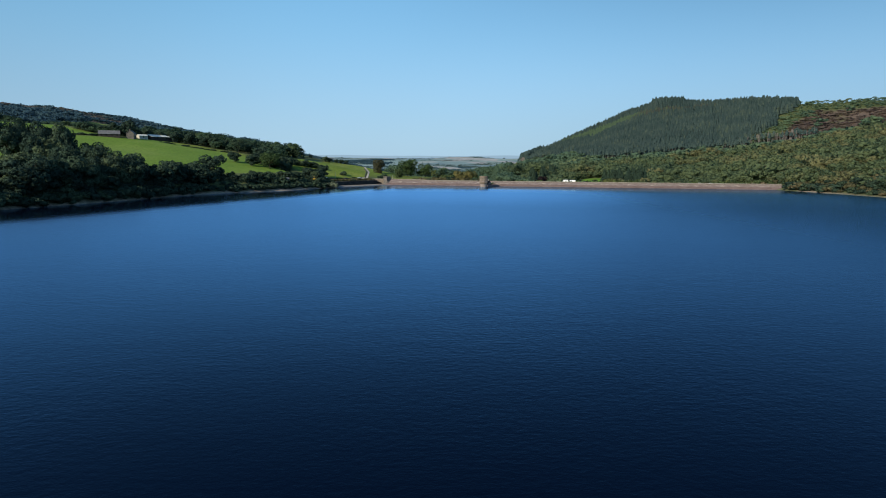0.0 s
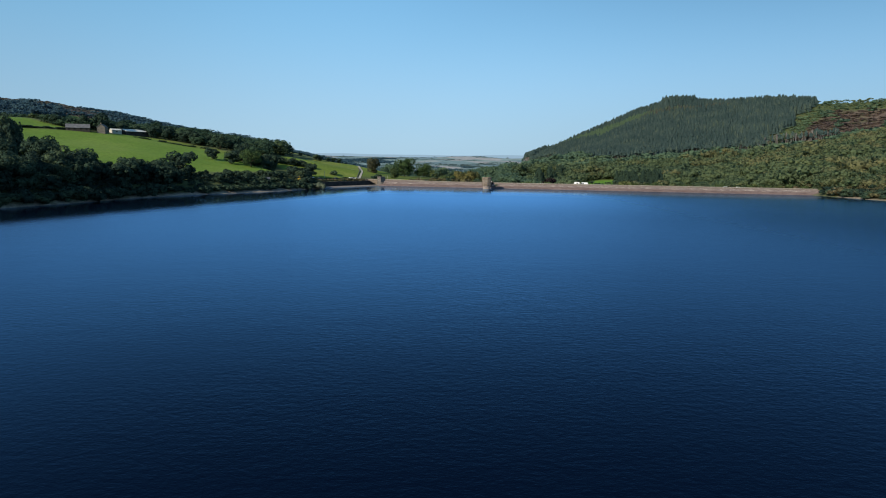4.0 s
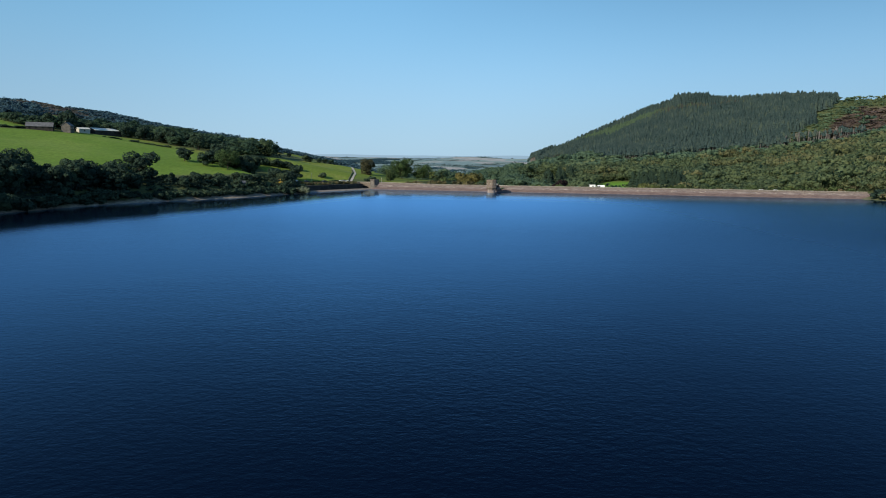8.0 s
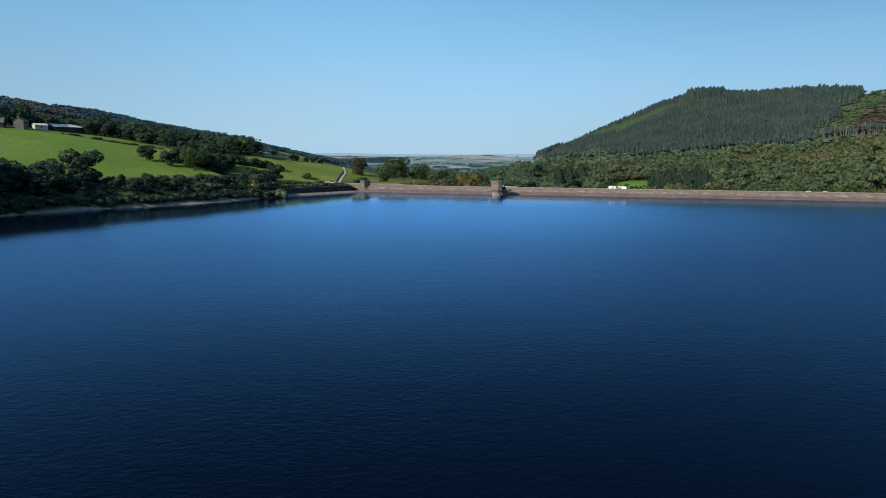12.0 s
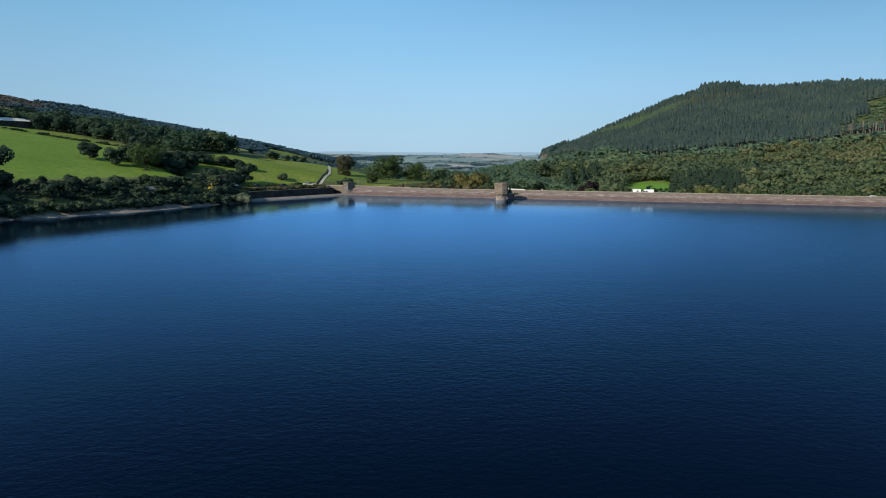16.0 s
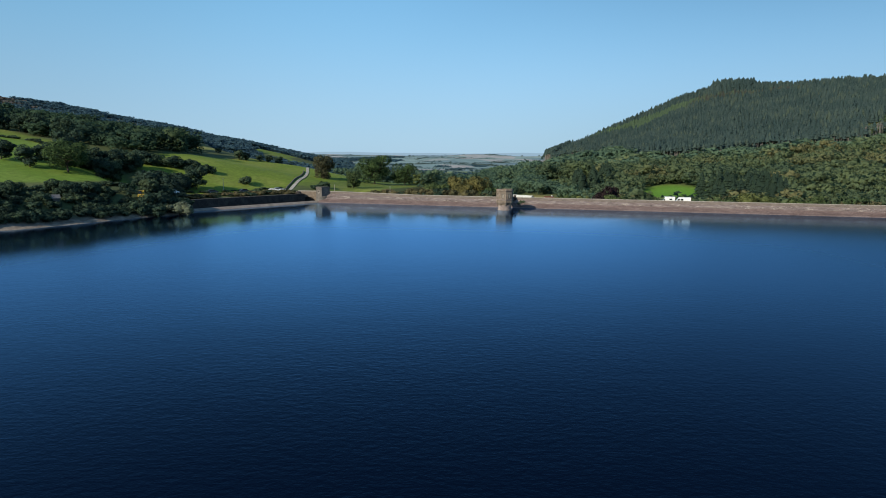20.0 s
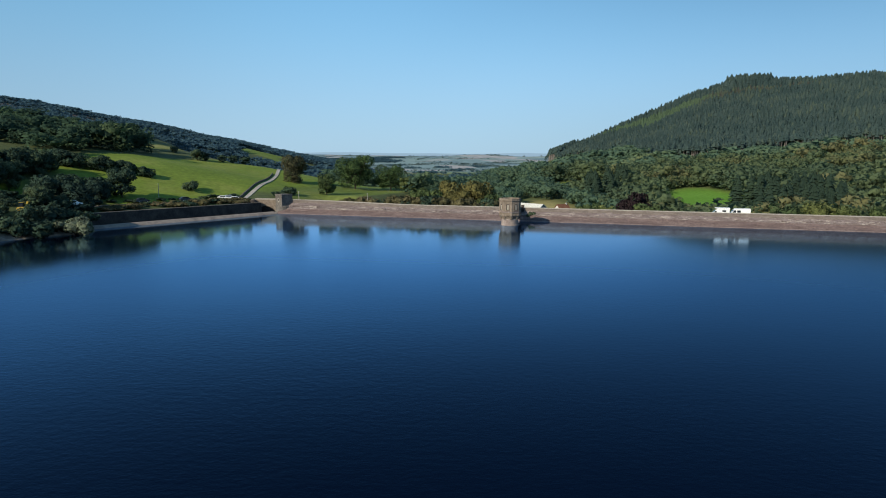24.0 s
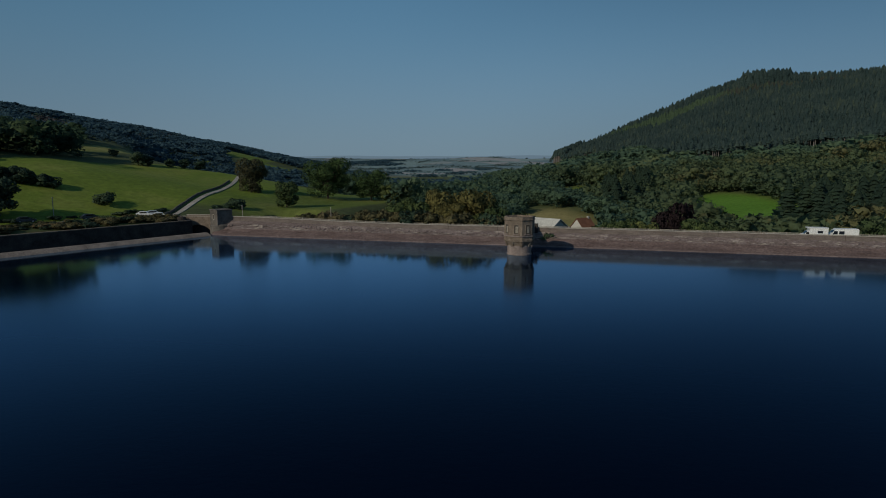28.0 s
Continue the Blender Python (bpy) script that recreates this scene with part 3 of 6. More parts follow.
def build_ground():
    gx = graded([(-4500, 160), (-1800, 50), (-900, 16), (-300, 3.5), (40, 8), (300, 12), (900, 50), (2400, 160), (4500, 1)])
    gy = graded([(-2200, 100), (-700, 30), (150, 4.5), (320, 3.2), (640, 8), (1500, 25), (2400, 60), (4700, 1)])
    X, Y = np.meshgrid(gx, gy)
    Z = ground(X, Y)
    V = np.stack([X.ravel(), Y.ravel(), Z.ravel()], 1)
    n, m = len(gx), len(gy)
    i = (np.arange(m - 1)[:, None] * n + np.arange(n - 1)[None]).ravel()
    F = np.stack([i, i + 1, i + n + 1, i + n], 1)
    x, y, z = V.T
    u, v = shore_frame(x, y)
    a, s = dam_frame(x, y)
    ub, wide = bank_frame(u, v)
    beach = np.maximum(step((0.7 - z) / 0.25), step((wide + 1.0 - ub) / 1.2) * (v < -60) * (x < 0)) * (s < 4) * (y < 505)
    p, q = ridge_frame(x, y)
    rust = step((p - 228) / 12) * step((430 - p) / 30) * step((q - 40) / 12) * step((205 - 0.15 * (p - 220) - q) / 12)
    me = fast_mesh("ground", V, F, M_GROUND, rust=rust, pasture=field_mask(x, y), tawny=tawny_mask(x, y), lush=np.maximum(step(1.5 - ((x - 187 - 0.25 * (y - 665)) / 24) ** 2 - ((y - 632) / 74) ** 2), 0.5 * field_mask(x, y) * step((-30 - v) / 20) * (x < 0)), hazed_plain=step((y - 1500) / 400), beach=beach)
    tagged(new("ground", smooth_faces(me)), "green valley sides and fields round a reservoir", "ground", kind="structure")


build_ground()


def build_water():
    pts = [dam_point(-60, 2.0), dam_point(DAM_LEN + 60, 2.0), (700, 330), (700, -900), (-700, -900), (-700, 300), (-140, 470)]
    bm = bmesh.new()
    bm.faces.new([bm.verts.new((x, y, 0.0)) for x, y in pts])
    bmesh.ops.recalc_face_normals(bm, faces=bm.faces)
    for f in bm.faces:
        if f.normal.z < 0:
            f.normal_flip()
    me = bpy.data.meshes.new("water")
    bm.to_mesh(me)
    bm.free()
    me.materials.append(M_WATER)
    tagged(new("water", me), "dark blue rippled reservoir water", "water", kind="structure")


build_water()


# ---- the dam ----
def build_dam():
    dam = thing("dam", "long stone-faced dam with a parapet and a road on its crest", "dam", kind="structure")
    rng = np.random.RandomState(4)
    # pitched face: long courses, each standing a little proud of the next
    A = np.arange(-2, DAM_LEN + 2.1, 1.0)
    S = np.array([-6, -3, -0.6, -0.1, 0.25, 0.3, 1.2, 1.25, 2.1, 2.2, 3.1, 3.15, 4.1, 4.6, 5.05])
    Z = np.array([-3.6, -1.8, -0.25, 0.12, 0.22, 0.12, 0.62, 0.76, 1.18, 1.38, 1.84, 1.98, 2.42, 2.7, 2.72])
    G, R = np.meshgrid(A, np.arange(len(S)))
    zz = Z[R] + rng.normal(0, 0.045, G.shape) * (R > 3) + 0.75 * step((48 - G) / 45) * np.clip(S[R] / 5, 0, 1)
    ss = S[R] + rng.normal(0, 0.04, G.shape) * (R > 3)
    x, y = dam_point(G, ss)
    n, m = len(A), len(S)
    i = (np.arange(m - 1)[:, None] * n + np.arange(n - 1)[None]).ravel()
    me = fast_mesh("stone_facing", np.stack([x.ravel(), y.ravel(), zz.ravel()], 1), np.stack([i, i + 1, i + n + 1, i + n], 1), M_PITCH)
    part("stone_facing", me, M_PITCH, dam, "reddish-brown stone pitching with pale patches")

    # the single stones of the face, uneven and a little proud, with loose rubble half way up
    blocks = []
    for k, s in enumerate(np.arange(0.42, 4.75, 0.40)):
        a = -1.0
        while a < DAM_LEN + 1:
            w = rng.uniform(0.45, 1.15)
            blocks.append((a + w / 2, s, w * 0.47, 0.18, rng.uniform(0.01, 0.07), 0.0))
            a += w
    for _ in range(620):
        w = rng.uniform(0.15, 0.42)
        blocks.append((rng.uniform(0, DAM_LEN), rng.normal(3.25, 0.28), w, w * rng.uniform(0.5, 0.9), rng.uniform(0.12, 0.3), rng.uniform(-0.6, 0.6)))
    B = np.array(blocks)
    corner = np.array([(-1, -1, 0), (1, -1, 0), (1, 1, 0), (-1, 1, 0), (-0.9, -0.86, 1), (0.9, -0.86, 1), (0.9, 0.86, 1), (-0.9, 0.86, 1)], float)
    jit = rng.uniform(0.9, 1.1, (len(B), 8, 3))
    ca, cb, ch = corner[None, :, 0] * B[:, 2, None] * jit[:, :, 0], corner[None, :, 1] * B[:, 3, None] * jit[:, :, 1], corner[None, :, 2] * (B[:, 4, None] * jit[:, :, 2] + 0.08) - 0.08
    la, lt = ca * np.cos(B[:, 5, None]) - cb * np.sin(B[:, 5, None]), ca * np.sin(B[:, 5, None]) + cb * np.cos(B[:, 5, None])
    bs = B[:, 1, None] + 0.88 * lt - 0.47 * ch
    foot = np.interp(B[:, 1], S, Z) + 0.75 * step((48 - B[:, 0]) / 45) * np.clip(B[:, 1] / 5, 0, 1)
    bz = foot[:, None] + 0.47 * lt + 0.88 * ch
    bx, by = dam_point(B[:, 0, None] + la, bs)
    quads = np.array([(4, 5, 6, 7), (0, 1, 5, 4), (1, 2, 6, 5), (2, 3, 7, 6), (3, 0, 4, 7)])
    fs = (quads[None] + 8 * np.arange(len(B))[:, None, None]).reshape(-1, 4)
    part("pitching_stones", fast_mesh("pitching_stones", np.stack([bx, by, bz], 2).reshape(-1, 3), fs, M_PITCH), M_PITCH, dam, "uneven stone blocks and loose rubble")

    def run(name, a0, a1, s0, s1, zlo, zhi, mat, label="", seg=6.0):
        """A bar along the dam whose foot and top follow the crest."""
        k = max(1, round((a1 - a0) / seg))
        vs, fs = [], []
        for j in range(k + 1):
            a = a0 + (a1 - a0) * j / k
            c = float(crest_top(a)) - 3.85
            for s, z in ((s0, zlo), (s1, zlo), (s1, zhi), (s0, zhi)):
                px, py = dam_point(a, s)
                vs.append((px, py, z + c))
        for j in range(k):
            for e in range(4):
                b = j * 4
                fs.append((b + e, b + (e + 1) % 4, b + 4 + (e + 1) % 4, b + 4 + e))
        fs += [(0, 3, 2, 1), (k * 4, k * 4 + 1, k * 4 + 2, k * 4 + 3)]
        return part(name, fast_mesh(name, vs, fs, mat), mat, dam, label)

    # parapet in bays, with coping stones
    bay = 12.0
    for j in range(int(DAM_LEN // bay)):
        a0 = j * bay + 1.0
        run("parapet_bay", a0, a0 + bay - 0.06, 5.0 + 0.012 * (j % 2), 5.45, 2.3, 3.70, M_PARAPET)
        for c in range(4):
            run("coping_stone", a0 + c * 3.0, a0 + c * 3.0 + 2.94, 4.92, 5.55, 3.70 + 0.01 * (c % 2), 3.86, M_PALE, seg=3)
    run("crest_road", 0.0, DAM_LEN, 5.6, 10.6, 2.2, 2.6, M_ROAD, "grey asphalt crest road")
    run("kerb", 0.0, DAM_LEN, 10.7, 11.0, 2.2, 2.74, M_CONCRETE)
    # a line of short pale posts and rails on the downstream edge
    for j in range(75):
        a = 3 + j * 2.6
        run("fence_post", a, a + 0.16, 11.2, 11.36, 2.3, 3.52, M_PALE, seg=1)
    for z in (2.95, 3.36):
        run("fence_rail", 3, 197, 11.24, 11.32, z, z + 0.11, M_PALE)


build_dam()


# ---- the valve tower ----
def build_tower():
    at = (48.3, 465.2, 0.0)
    face = math.degrees(math.atan2(-140, -17)) - 13     # a face turned a little away from the lake's length
    tw = thing("valve_tower", "octagonal brown stone valve tower standing in the water", "tower", at=at, turn=face)
    part("drum", lathe([(2.56, -9), (2.56, 0.25), (2.44, 0.35), (2.44, 1.95)], 28), M_PINK, tw, "round pinkish stone base")
    k = math.pi / 8
    ri = 2.96 / math.cos(k)
    part("corbel_course", lathe([(2.46, 1.95), (2.58, 2.2), (ri * 0.93, 2.75), (ri * 0.99, 2.85), (ri * 0.99, 3.05)], 8, turn=k), M_STONE, tw)
    part("wall", lathe([(ri, 3.05), (ri, 3.2), (ri * 0.972, 3.3), (ri * 0.972, 7.15)], 8, turn=k), M_STONE, tw)
    part("string_course", lathe([(ri * 0.975, 3.78), (ri * 1.02, 3.82), (ri * 1.02, 4.0), (ri * 0.975, 4.06)], 8, turn=k, caps=False), M_PINK, tw)
    part("cornice", lathe([(ri * 0.975, 7.0), (ri * 1.02, 7.12), (ri * 1.03, 7.3), (ri * 0.985, 7.36)], 8, turn=k, caps=False), M_STONE, tw)
    part("roof_parapet", lathe([(ri * 0.985, 7.16), (ri * 0.985, 7.82), (ri * 0.9, 7.82), (ri * 0.9, 7.45), (0.4, 7.5)], 8, turn=k), M_STONE, tw)
    for i in range(8):
        ang = i * math.pi / 4
        m = Matrix.Rotation(ang, 4, "Z")
        d = 2.96 * 0.972
        for nm, bm, mat in (
            ("window_surround", box(d - 0.1, d + 0.09, -0.52, 0.52, 4.40, 6.25, 0.03), M_STONE),
            ("window_reveal", box(d - 0.05, d + 0.096, -0.40, 0.40, 4.5, 6.2), M_DARKSTONE),
            ("window_board", box(d - 0.05, d + 0.11, -0.16, 0.36, 4.62, 5.95), M_BOARD),
            ("window_bar", box(d + 0.1, d + 0.125, 0.08, 0.12, 4.62, 5.95), M_STONE),
            ("window_sill", box(d - 0.05, d + 0.16, -0.66, 0.66, 4.22, 4.36, 0.02), M_PINK),
        ):
            bmesh.ops.transform(bm, matrix=m, verts=bm.verts)
            part(nm, bm, mat, tw)
        for off in (-0.86, 0.86):
            bm = prism([(2.3, off - 0.2), (2.92, off - 0.2), (2.92, off + 0.2), (2.3, off + 0.2)], 1.75, 2.95)
            for vtx in bm.verts:
                if vtx.co.z < 2 and vtx.co.x > 2.8:
                    vtx.co.x = 2.44
            bmesh.ops.transform(bm, matrix=m, verts=bm.verts)
            part("corbel", bm, M_STONE, tw)

    # the footbridge from the tower to the crest
    a0, s0 = dam_frame(48.3, 465.2)
    br = thing("tower_footbridge", "dark arched stone footbridge between valve tower and dam", "bridge")
    ang = math.atan2(DAM_N[1], DAM_N[0])
    base = Matrix.Translation((48.3, 465.2, 0)) @ Matrix.Rotation(ang, 4, "Z")
    length = 5.2 - s0

    def lay(name, bm, mat, label=""):
        bmesh.ops.transform(bm, matrix=base, verts=bm.verts)
        part(name, bm, mat, br, label)

    # arch ring in slices
    bm = bmesh.new()
    steps, x0, x1 = 14, 2.75, length
    rows = []
    for i in range(steps + 1):
        f = i / steps
        x = x0 + (x1 - x0) * f
        und = -0.6 + 3.0 * math.sqrt(max(0.0, 1 - (2 * f - 1) ** 2))
        rows.append([bm.verts.new((x, yy, zz)) for yy, zz in ((-1.0, und), (1.0, und), (1.0, 3.05), (-1.0, 3.05))])
    for p, q in zip(rows, rows[1:]):
        for e in range(4):
            bm.faces.new((p[e], p[(e + 1) % 4], q[(e + 1) % 4], q[e]))
    bm.faces.new(rows[0][::-1])
    bm.faces.new(rows[-1])
    bmesh.ops.recalc_face_normals(bm, faces=bm.faces)
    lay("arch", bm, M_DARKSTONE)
    for sgn in (-1, 1):
        lay("bridge_parapet", box(x0, x1, sgn * 1.0 - 0.15, sgn * 1.0 + 0.15, 3.05, 4.0, 0.03), M_DARKSTONE)
        lay("bridge_coping", box(x0, x1, sgn * 1.0 - 0.2, sgn * 1.0 + 0.2, 4.0, 4.14, 0.02), M_STONE)
        lay("end_pier", box(x1 - 0.9, x1 + 0.1, sgn * 1.3 - 0.45, sgn * 1.3 + 0.45, 1.5, 4.7, 0.05), M_DARKSTONE)
    lay("gate", box(x1 - 0.5, x1 - 0.42, -0.8, 0.8, 3.05, 4.9), M_METAL, "grey metal gate")


build_tower()


# ---- spillway, gatehouse and bridge at the dam's left end ----
def shore_point(u, v):
    u = u + 20 * math.exp(-((v + 150) / 65) ** 2)
    return -26 + u * SHORE_N[0] + v * SHORE_D[0], 500 + u * SHORE_N[1] + v * SHORE_D[1]


def bank_point(b, v):
    """A place b metres up from the water's edge."""
    b, u = max(b, float(bank_frame(0.0, v)[1]) + 0.4), b
    for _ in range(8):
        u += b - float(bank_frame(u, v)[0])
    return shore_point(u, v)


def build_spillway():
    sp = thing("spillway", "concrete side weir and dark stone channel wall beside the lake", "spillway", kind="structure")
    start, d, nrm, full = SILL_A, SILL_D, SILL_N, SILL_LEN

    def strip(name, profile, mat, label="", a0=0.0, a1=full, k=10):
        vs, fs, w = [], [], len(profile)
        for j in range(k + 1):
            c = start + d * (a0 + (a1 - a0) * j / k)
            for o, z in profile:
                vs.append((c[0] + nrm[0] * o, c[1] + nrm[1] * o, z))
        for j in range(k):
            for e in range(w):
                fs.append((j * w + e, j * w + (e + 1) % w, (j + 1) * w + (e + 1) % w, (j + 1) * w + e))
        part(name, fast_mesh(name, vs, fs, mat), mat, sp, label)

    k = 10
    for j in range(k):
        a0, a1 = full * j / k, full * (j + 1) / k - 0.05
        strip("weir_slab", [(-2.6, -1.2), (-0.3, 0.16), (0.9, 0.72), (1.9, 0.78), (1.95, -2.3)], M_CONCRETE, a0=a0, a1=a1, k=1)
    strip("channel_floor", [(1.6, -2.6), (8.9, -2.6), (8.9, -2.4), (1.6, -2.4)], M_DARKSTONE)
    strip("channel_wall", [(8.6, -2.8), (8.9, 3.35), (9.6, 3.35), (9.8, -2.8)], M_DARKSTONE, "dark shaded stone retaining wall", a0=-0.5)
    strip("verge", [(9.6, 1.5), (9.7, 3.28), (14.6, 3.36), (14.8, 1.5)], M_VERGE, "rough grassy verge")
    strip("wall_coping", [(8.8, 3.35), (9.75, 3.35), (9.75, 3.53), (8.8, 3.53)], M_STONE)
    strip("channel_kerb", [(3.8, -2.4), (3.9, 0.1), (4.3, 0.1), (4.4, -2.4)], M_STONE)

    # gatehouse on the bridge's end
    gh = thing("gatehouse", "small square stone gatehouse with a rounded base", "gatehouse", at=(-26.2, 503.2, 0.0), turn=45)
    part("wall", box(-2.1, 2.1, -2.1, 2.1, 1.6, 6.2, 0.06), M_GATE, gh)
    part("coping", box(-2.2, 2.2, -2.2, 2.2, 6.2, 6.5, 0.05), M_GATE, gh)
    part("base", lathe([(2.95, -2.5), (2.95, 2.3), (2.6, 2.6)], 20), M_GATE, gh, "rounded stone buttress")
    part("window_surround", box(-2.16, -2.05, -0.42, 0.42, 3.8, 5.2, 0.02), M_PALE, gh)
    part("window_glass", box(-2.172, -2.1, -0.24, 0.24, 4.0, 5.05), M_GLASS, gh)

    # road bridge over the channel
    br = thing("road_bridge", "low stone arch bridge over the spillway channel", "bridge")
    p0, p1 = np.array((-28.0, 505.6)), np.array((-39.0, 506.4))
    dd = (p1 - p0) / np.linalg.norm(p1 - p0)
    span = float(np.linalg.norm(p1 - p0))
    m = Matrix.Translation((p0[0], p0[1], 0)) @ Matrix.Rotation(math.atan2(dd[1], dd[0]), 4, "Z")
    bm = bmesh.new()
    rows = []
    for i in range(19):
        f = i / 18
        x = span * f
        und = -2.5 + (4.6 * math.sqrt(max(0.0, 1 - ((f - 0.5) / 0.40) ** 2)) if abs(f - 0.5) < 0.40 else 0.0)
        rows.append([bm.verts.new((x, yy, zz)) for yy, zz in ((-5.2, und), (0.0, und), (0.0, 3.4), (-5.2, 3.4))])
    for p, q in zip(rows, rows[1:]):
        for e in range(4):
            bm.faces.new((p[e], p[(e + 1) % 4], q[(e + 1) % 4], q[e]))
    bm.faces.new(rows[0][::-1])
    bm.faces.new(rows[-1])
    bmesh.ops.recalc_face_normals(bm, faces=bm.faces)
    bmesh.ops.transform(bm, matrix=m, verts=bm.verts)
    part("arch", bm, M_STONE, br)
    # Added dark panel closes the opening in place of the shade beneath.
    bm = box(0.6, span - 0.6, -1.7, -1.2, -2.6, 2.4)
    bmesh.ops.transform(bm, matrix=m, verts=bm.verts)
    part("inner_wall", bm, M_DARKSTONE, br, "dark panel added for the shade inside the arch")
    for y0 in (-5.2, -0.35):
        for nm, bm, mat in (("parapet", box(-0.2, span, y0, y0 + 0.35, 3.4, 4.3, 0.03), M_STONE), ("coping", box(-0.2, span, y0 - 0.06, y0 + 0.41, 4.3, 4.45, 0.02), M_PALE)):
            bmesh.ops.transform(bm, matrix=m, verts=bm.verts)
            part(nm, bm, mat, br)
    bm = lathe([(1.3, -3), (1.3, 3.6), (0.9, 4.4), (0.3, 4.6)], 14)
    bmesh.ops.transform(bm, matrix=Matrix.Translation((-36.9, 503.6, 0)), verts=bm.verts)
    part("end_pier", bm, M_DARKSTONE, br, "dark rounded pier")


build_spillway()


def ribbon(name, centre, width, mat, label, category, lift=0.12):
    """A lane laid on the ground along a line of (x, y)."""
    pts = []
    for (x0, y0), (x1, y1) in zip(centre, centre[1:]):
        k = max(2, int(math.hypot(x1 - x0, y1 - y0) / 2.5))
        pts += [(x0 + (x1 - x0) * i / k, y0 + (y1 - y0) * i / k) for i in range(k)]
    pts.append(centre[-1])
    P = np.array(pts)
    for _ in range(6):
        P[1:-1] = (P[:-2] + 2 * P[1:-1] + P[2:]) / 4
    T = np.gradient(P, axis=0)
    T /= np.linalg.norm(T, axis=1)[:, None]
    Nn = np.stack([-T[:, 1], T[:, 0]], 1)
    vs = []
    for o, dz in ((-0.5, -0.6), (-0.5, lift), (-0.17, lift + 0.04), (0.17, lift + 0.04), (0.5, lift), (0.5, -0.6)):
        Q = P + Nn * o * width
        vs.append(np.column_stack([Q, np.maximum(ground(*P.T), ground(*Q.T)) + dz]))
    n = len(P)
    V = np.concatenate(vs)
    F = [(r * n + i, (r + 1) * n + i, (r + 1) * n + i + 1, r * n + i + 1) for r in range(5) for i in range(n - 1)]
    me = fast_mesh(name, V, F, mat)
    return tagged(new(name, me), label, category, kind="structure")


ribbon("lane", [(-41, 508), (-44.3, 514), (-43.9, 530), (-44.6, 550), (-47, 570), (-50, 588), (-54, 608)], 1.6, M_TRACK, "pale lane climbing along the edge of the pasture", "lane")
ribbon("shore_road", [(-41, 508), (-48, 505), (-60, 495.5), (-74, 479), (-86, 461), (-104, 426), (-124, 386), (-150, 338), (-174, 278), (-187, 220)], 3.0, M_ROAD, "grey asphalt road along the wooded shore", "road", 0.06)


def lane_wall():
    """A low dry-stone wall along the lane's upper side, in stones of uneven length."""
    w = thing("field_wall", "low dark dry-stone wall between lane and pasture", "wall")
    rng = np.random.RandomState(92)
    path = np.array([(-45.6, 513.0), (-46.0, 522.0), (-45.9, 530.0), (-46.6, 550.0), (-49.0, 570.0), (-52.0, 588.0)])
    d = np.concatenate([[0], np.cumsum(np.linalg.norm(np.diff(path, axis=0), axis=1))])
    t = 0.0
    while t < d[-1] - 2:
        n = rng.uniform(1.6, 2.6)
        p0, p1 = (np.array([np.interp(q, d, path[:, k]) for k in (0, 1)]) for q in (t, t + n - 0.03))
        z0, z1 = float(ground(*p0)), float(ground(*p1))
        ax = (p1 - p0) / np.linalg.norm(p1 - p0)
        sd = np.array((-ax[1], ax[0])) * 0.24
        tall = rng.uniform(0.6, 0.8)
        bm = bmesh.new()
        lo = [bm.verts.new((*(p + k * sd), z - 0.5)) for p, z, k in ((p0, z0, 1), (p1, z1, 1), (p1, z1, -1), (p0, z0, -1))]
        hi = [bm.verts.new((*(p + k * sd * 0.7), z + tall)) for p, z, k in ((p0, z0, 1), (p1, z1, 1), (p1, z1, -1), (p0, z0, -1))]
        bm.faces.new(hi)
        for i in range(4):
            j = (i + 1) % 4
            bm.faces.new((lo[i], lo[j], hi[j], hi[i]))
        bmesh.ops.recalc_face_normals(bm, faces=bm.faces)
        part("wall_stretch", bm, M_WALL, w)
        t += n


lane_wall()


# ---- trees ----
def leaf_cloud(rng, lobes, count, size, squash=0.85, three=False):
    """Small leaf clumps on the skin of several rounded limbs' heads, with gaps. Returns corners and quads."""
    C = np.array([l[:3] for l in lobes])
    R = np.array([l[3] for l in lobes])
    pick = rng.choice(len(R), count * 3, p=R ** 2 / (R ** 2).sum())
    d = rng.normal(size=(count * 3, 3))
    d /= np.linalg.norm(d, axis=1)[:, None]
    pts = C[pick] + d * (R[pick] * rng.uniform(0.74, 1.0 if three else 1.08, count * 3))[:, None] * (1, 1, squash)
    inside = (np.linalg.norm((pts[:, None] - C[None]) / (1, 1, squash), axis=2) < R[None] * 0.7).any(1)
    keep = np.where(~inside)[0][:count]
    pts, d = pts[keep], d[keep]
    nrm = d + rng.normal(0, 0.55, d.shape)
    nrm /= np.linalg.norm(nrm, axis=1)[:, None]
    t = np.cross(nrm, rng.normal(size=nrm.shape))
    t /= np.linalg.norm(t, axis=1)[:, None]
    b = np.cross(nrm, t)
    s = (size * rng.uniform(0.6, 1.3, len(pts)))[:, None]
    drop = nrm * s * 0.35
    k = 3 if three else 4
    if three:
        V = np.stack([pts - t * s - drop, pts + t * s * 0.9 - b * s * 0.5, pts + b * s * 1.1 - drop], 1)
    else:
        V = np.stack([pts - t * s - drop, pts - b * s * 0.7, pts + t * s - drop, pts + b * s * 0.7], 1)
    back = (np.cross(V[:, 1] - V[:, 0], V[:, 2] - V[:, 0]) * d).sum(1) < 0
    V[back] = V[back][:, ::-1]
    N = d * 1.0 + rng.normal(0, 0.28, d.shape) + (0, 0, 0.15)
    N /= np.linalg.norm(N, axis=1)[:, None]
    return V.reshape(-1, 3), np.arange(len(V) * k).reshape(-1, k), np.repeat(N, k, axis=0)


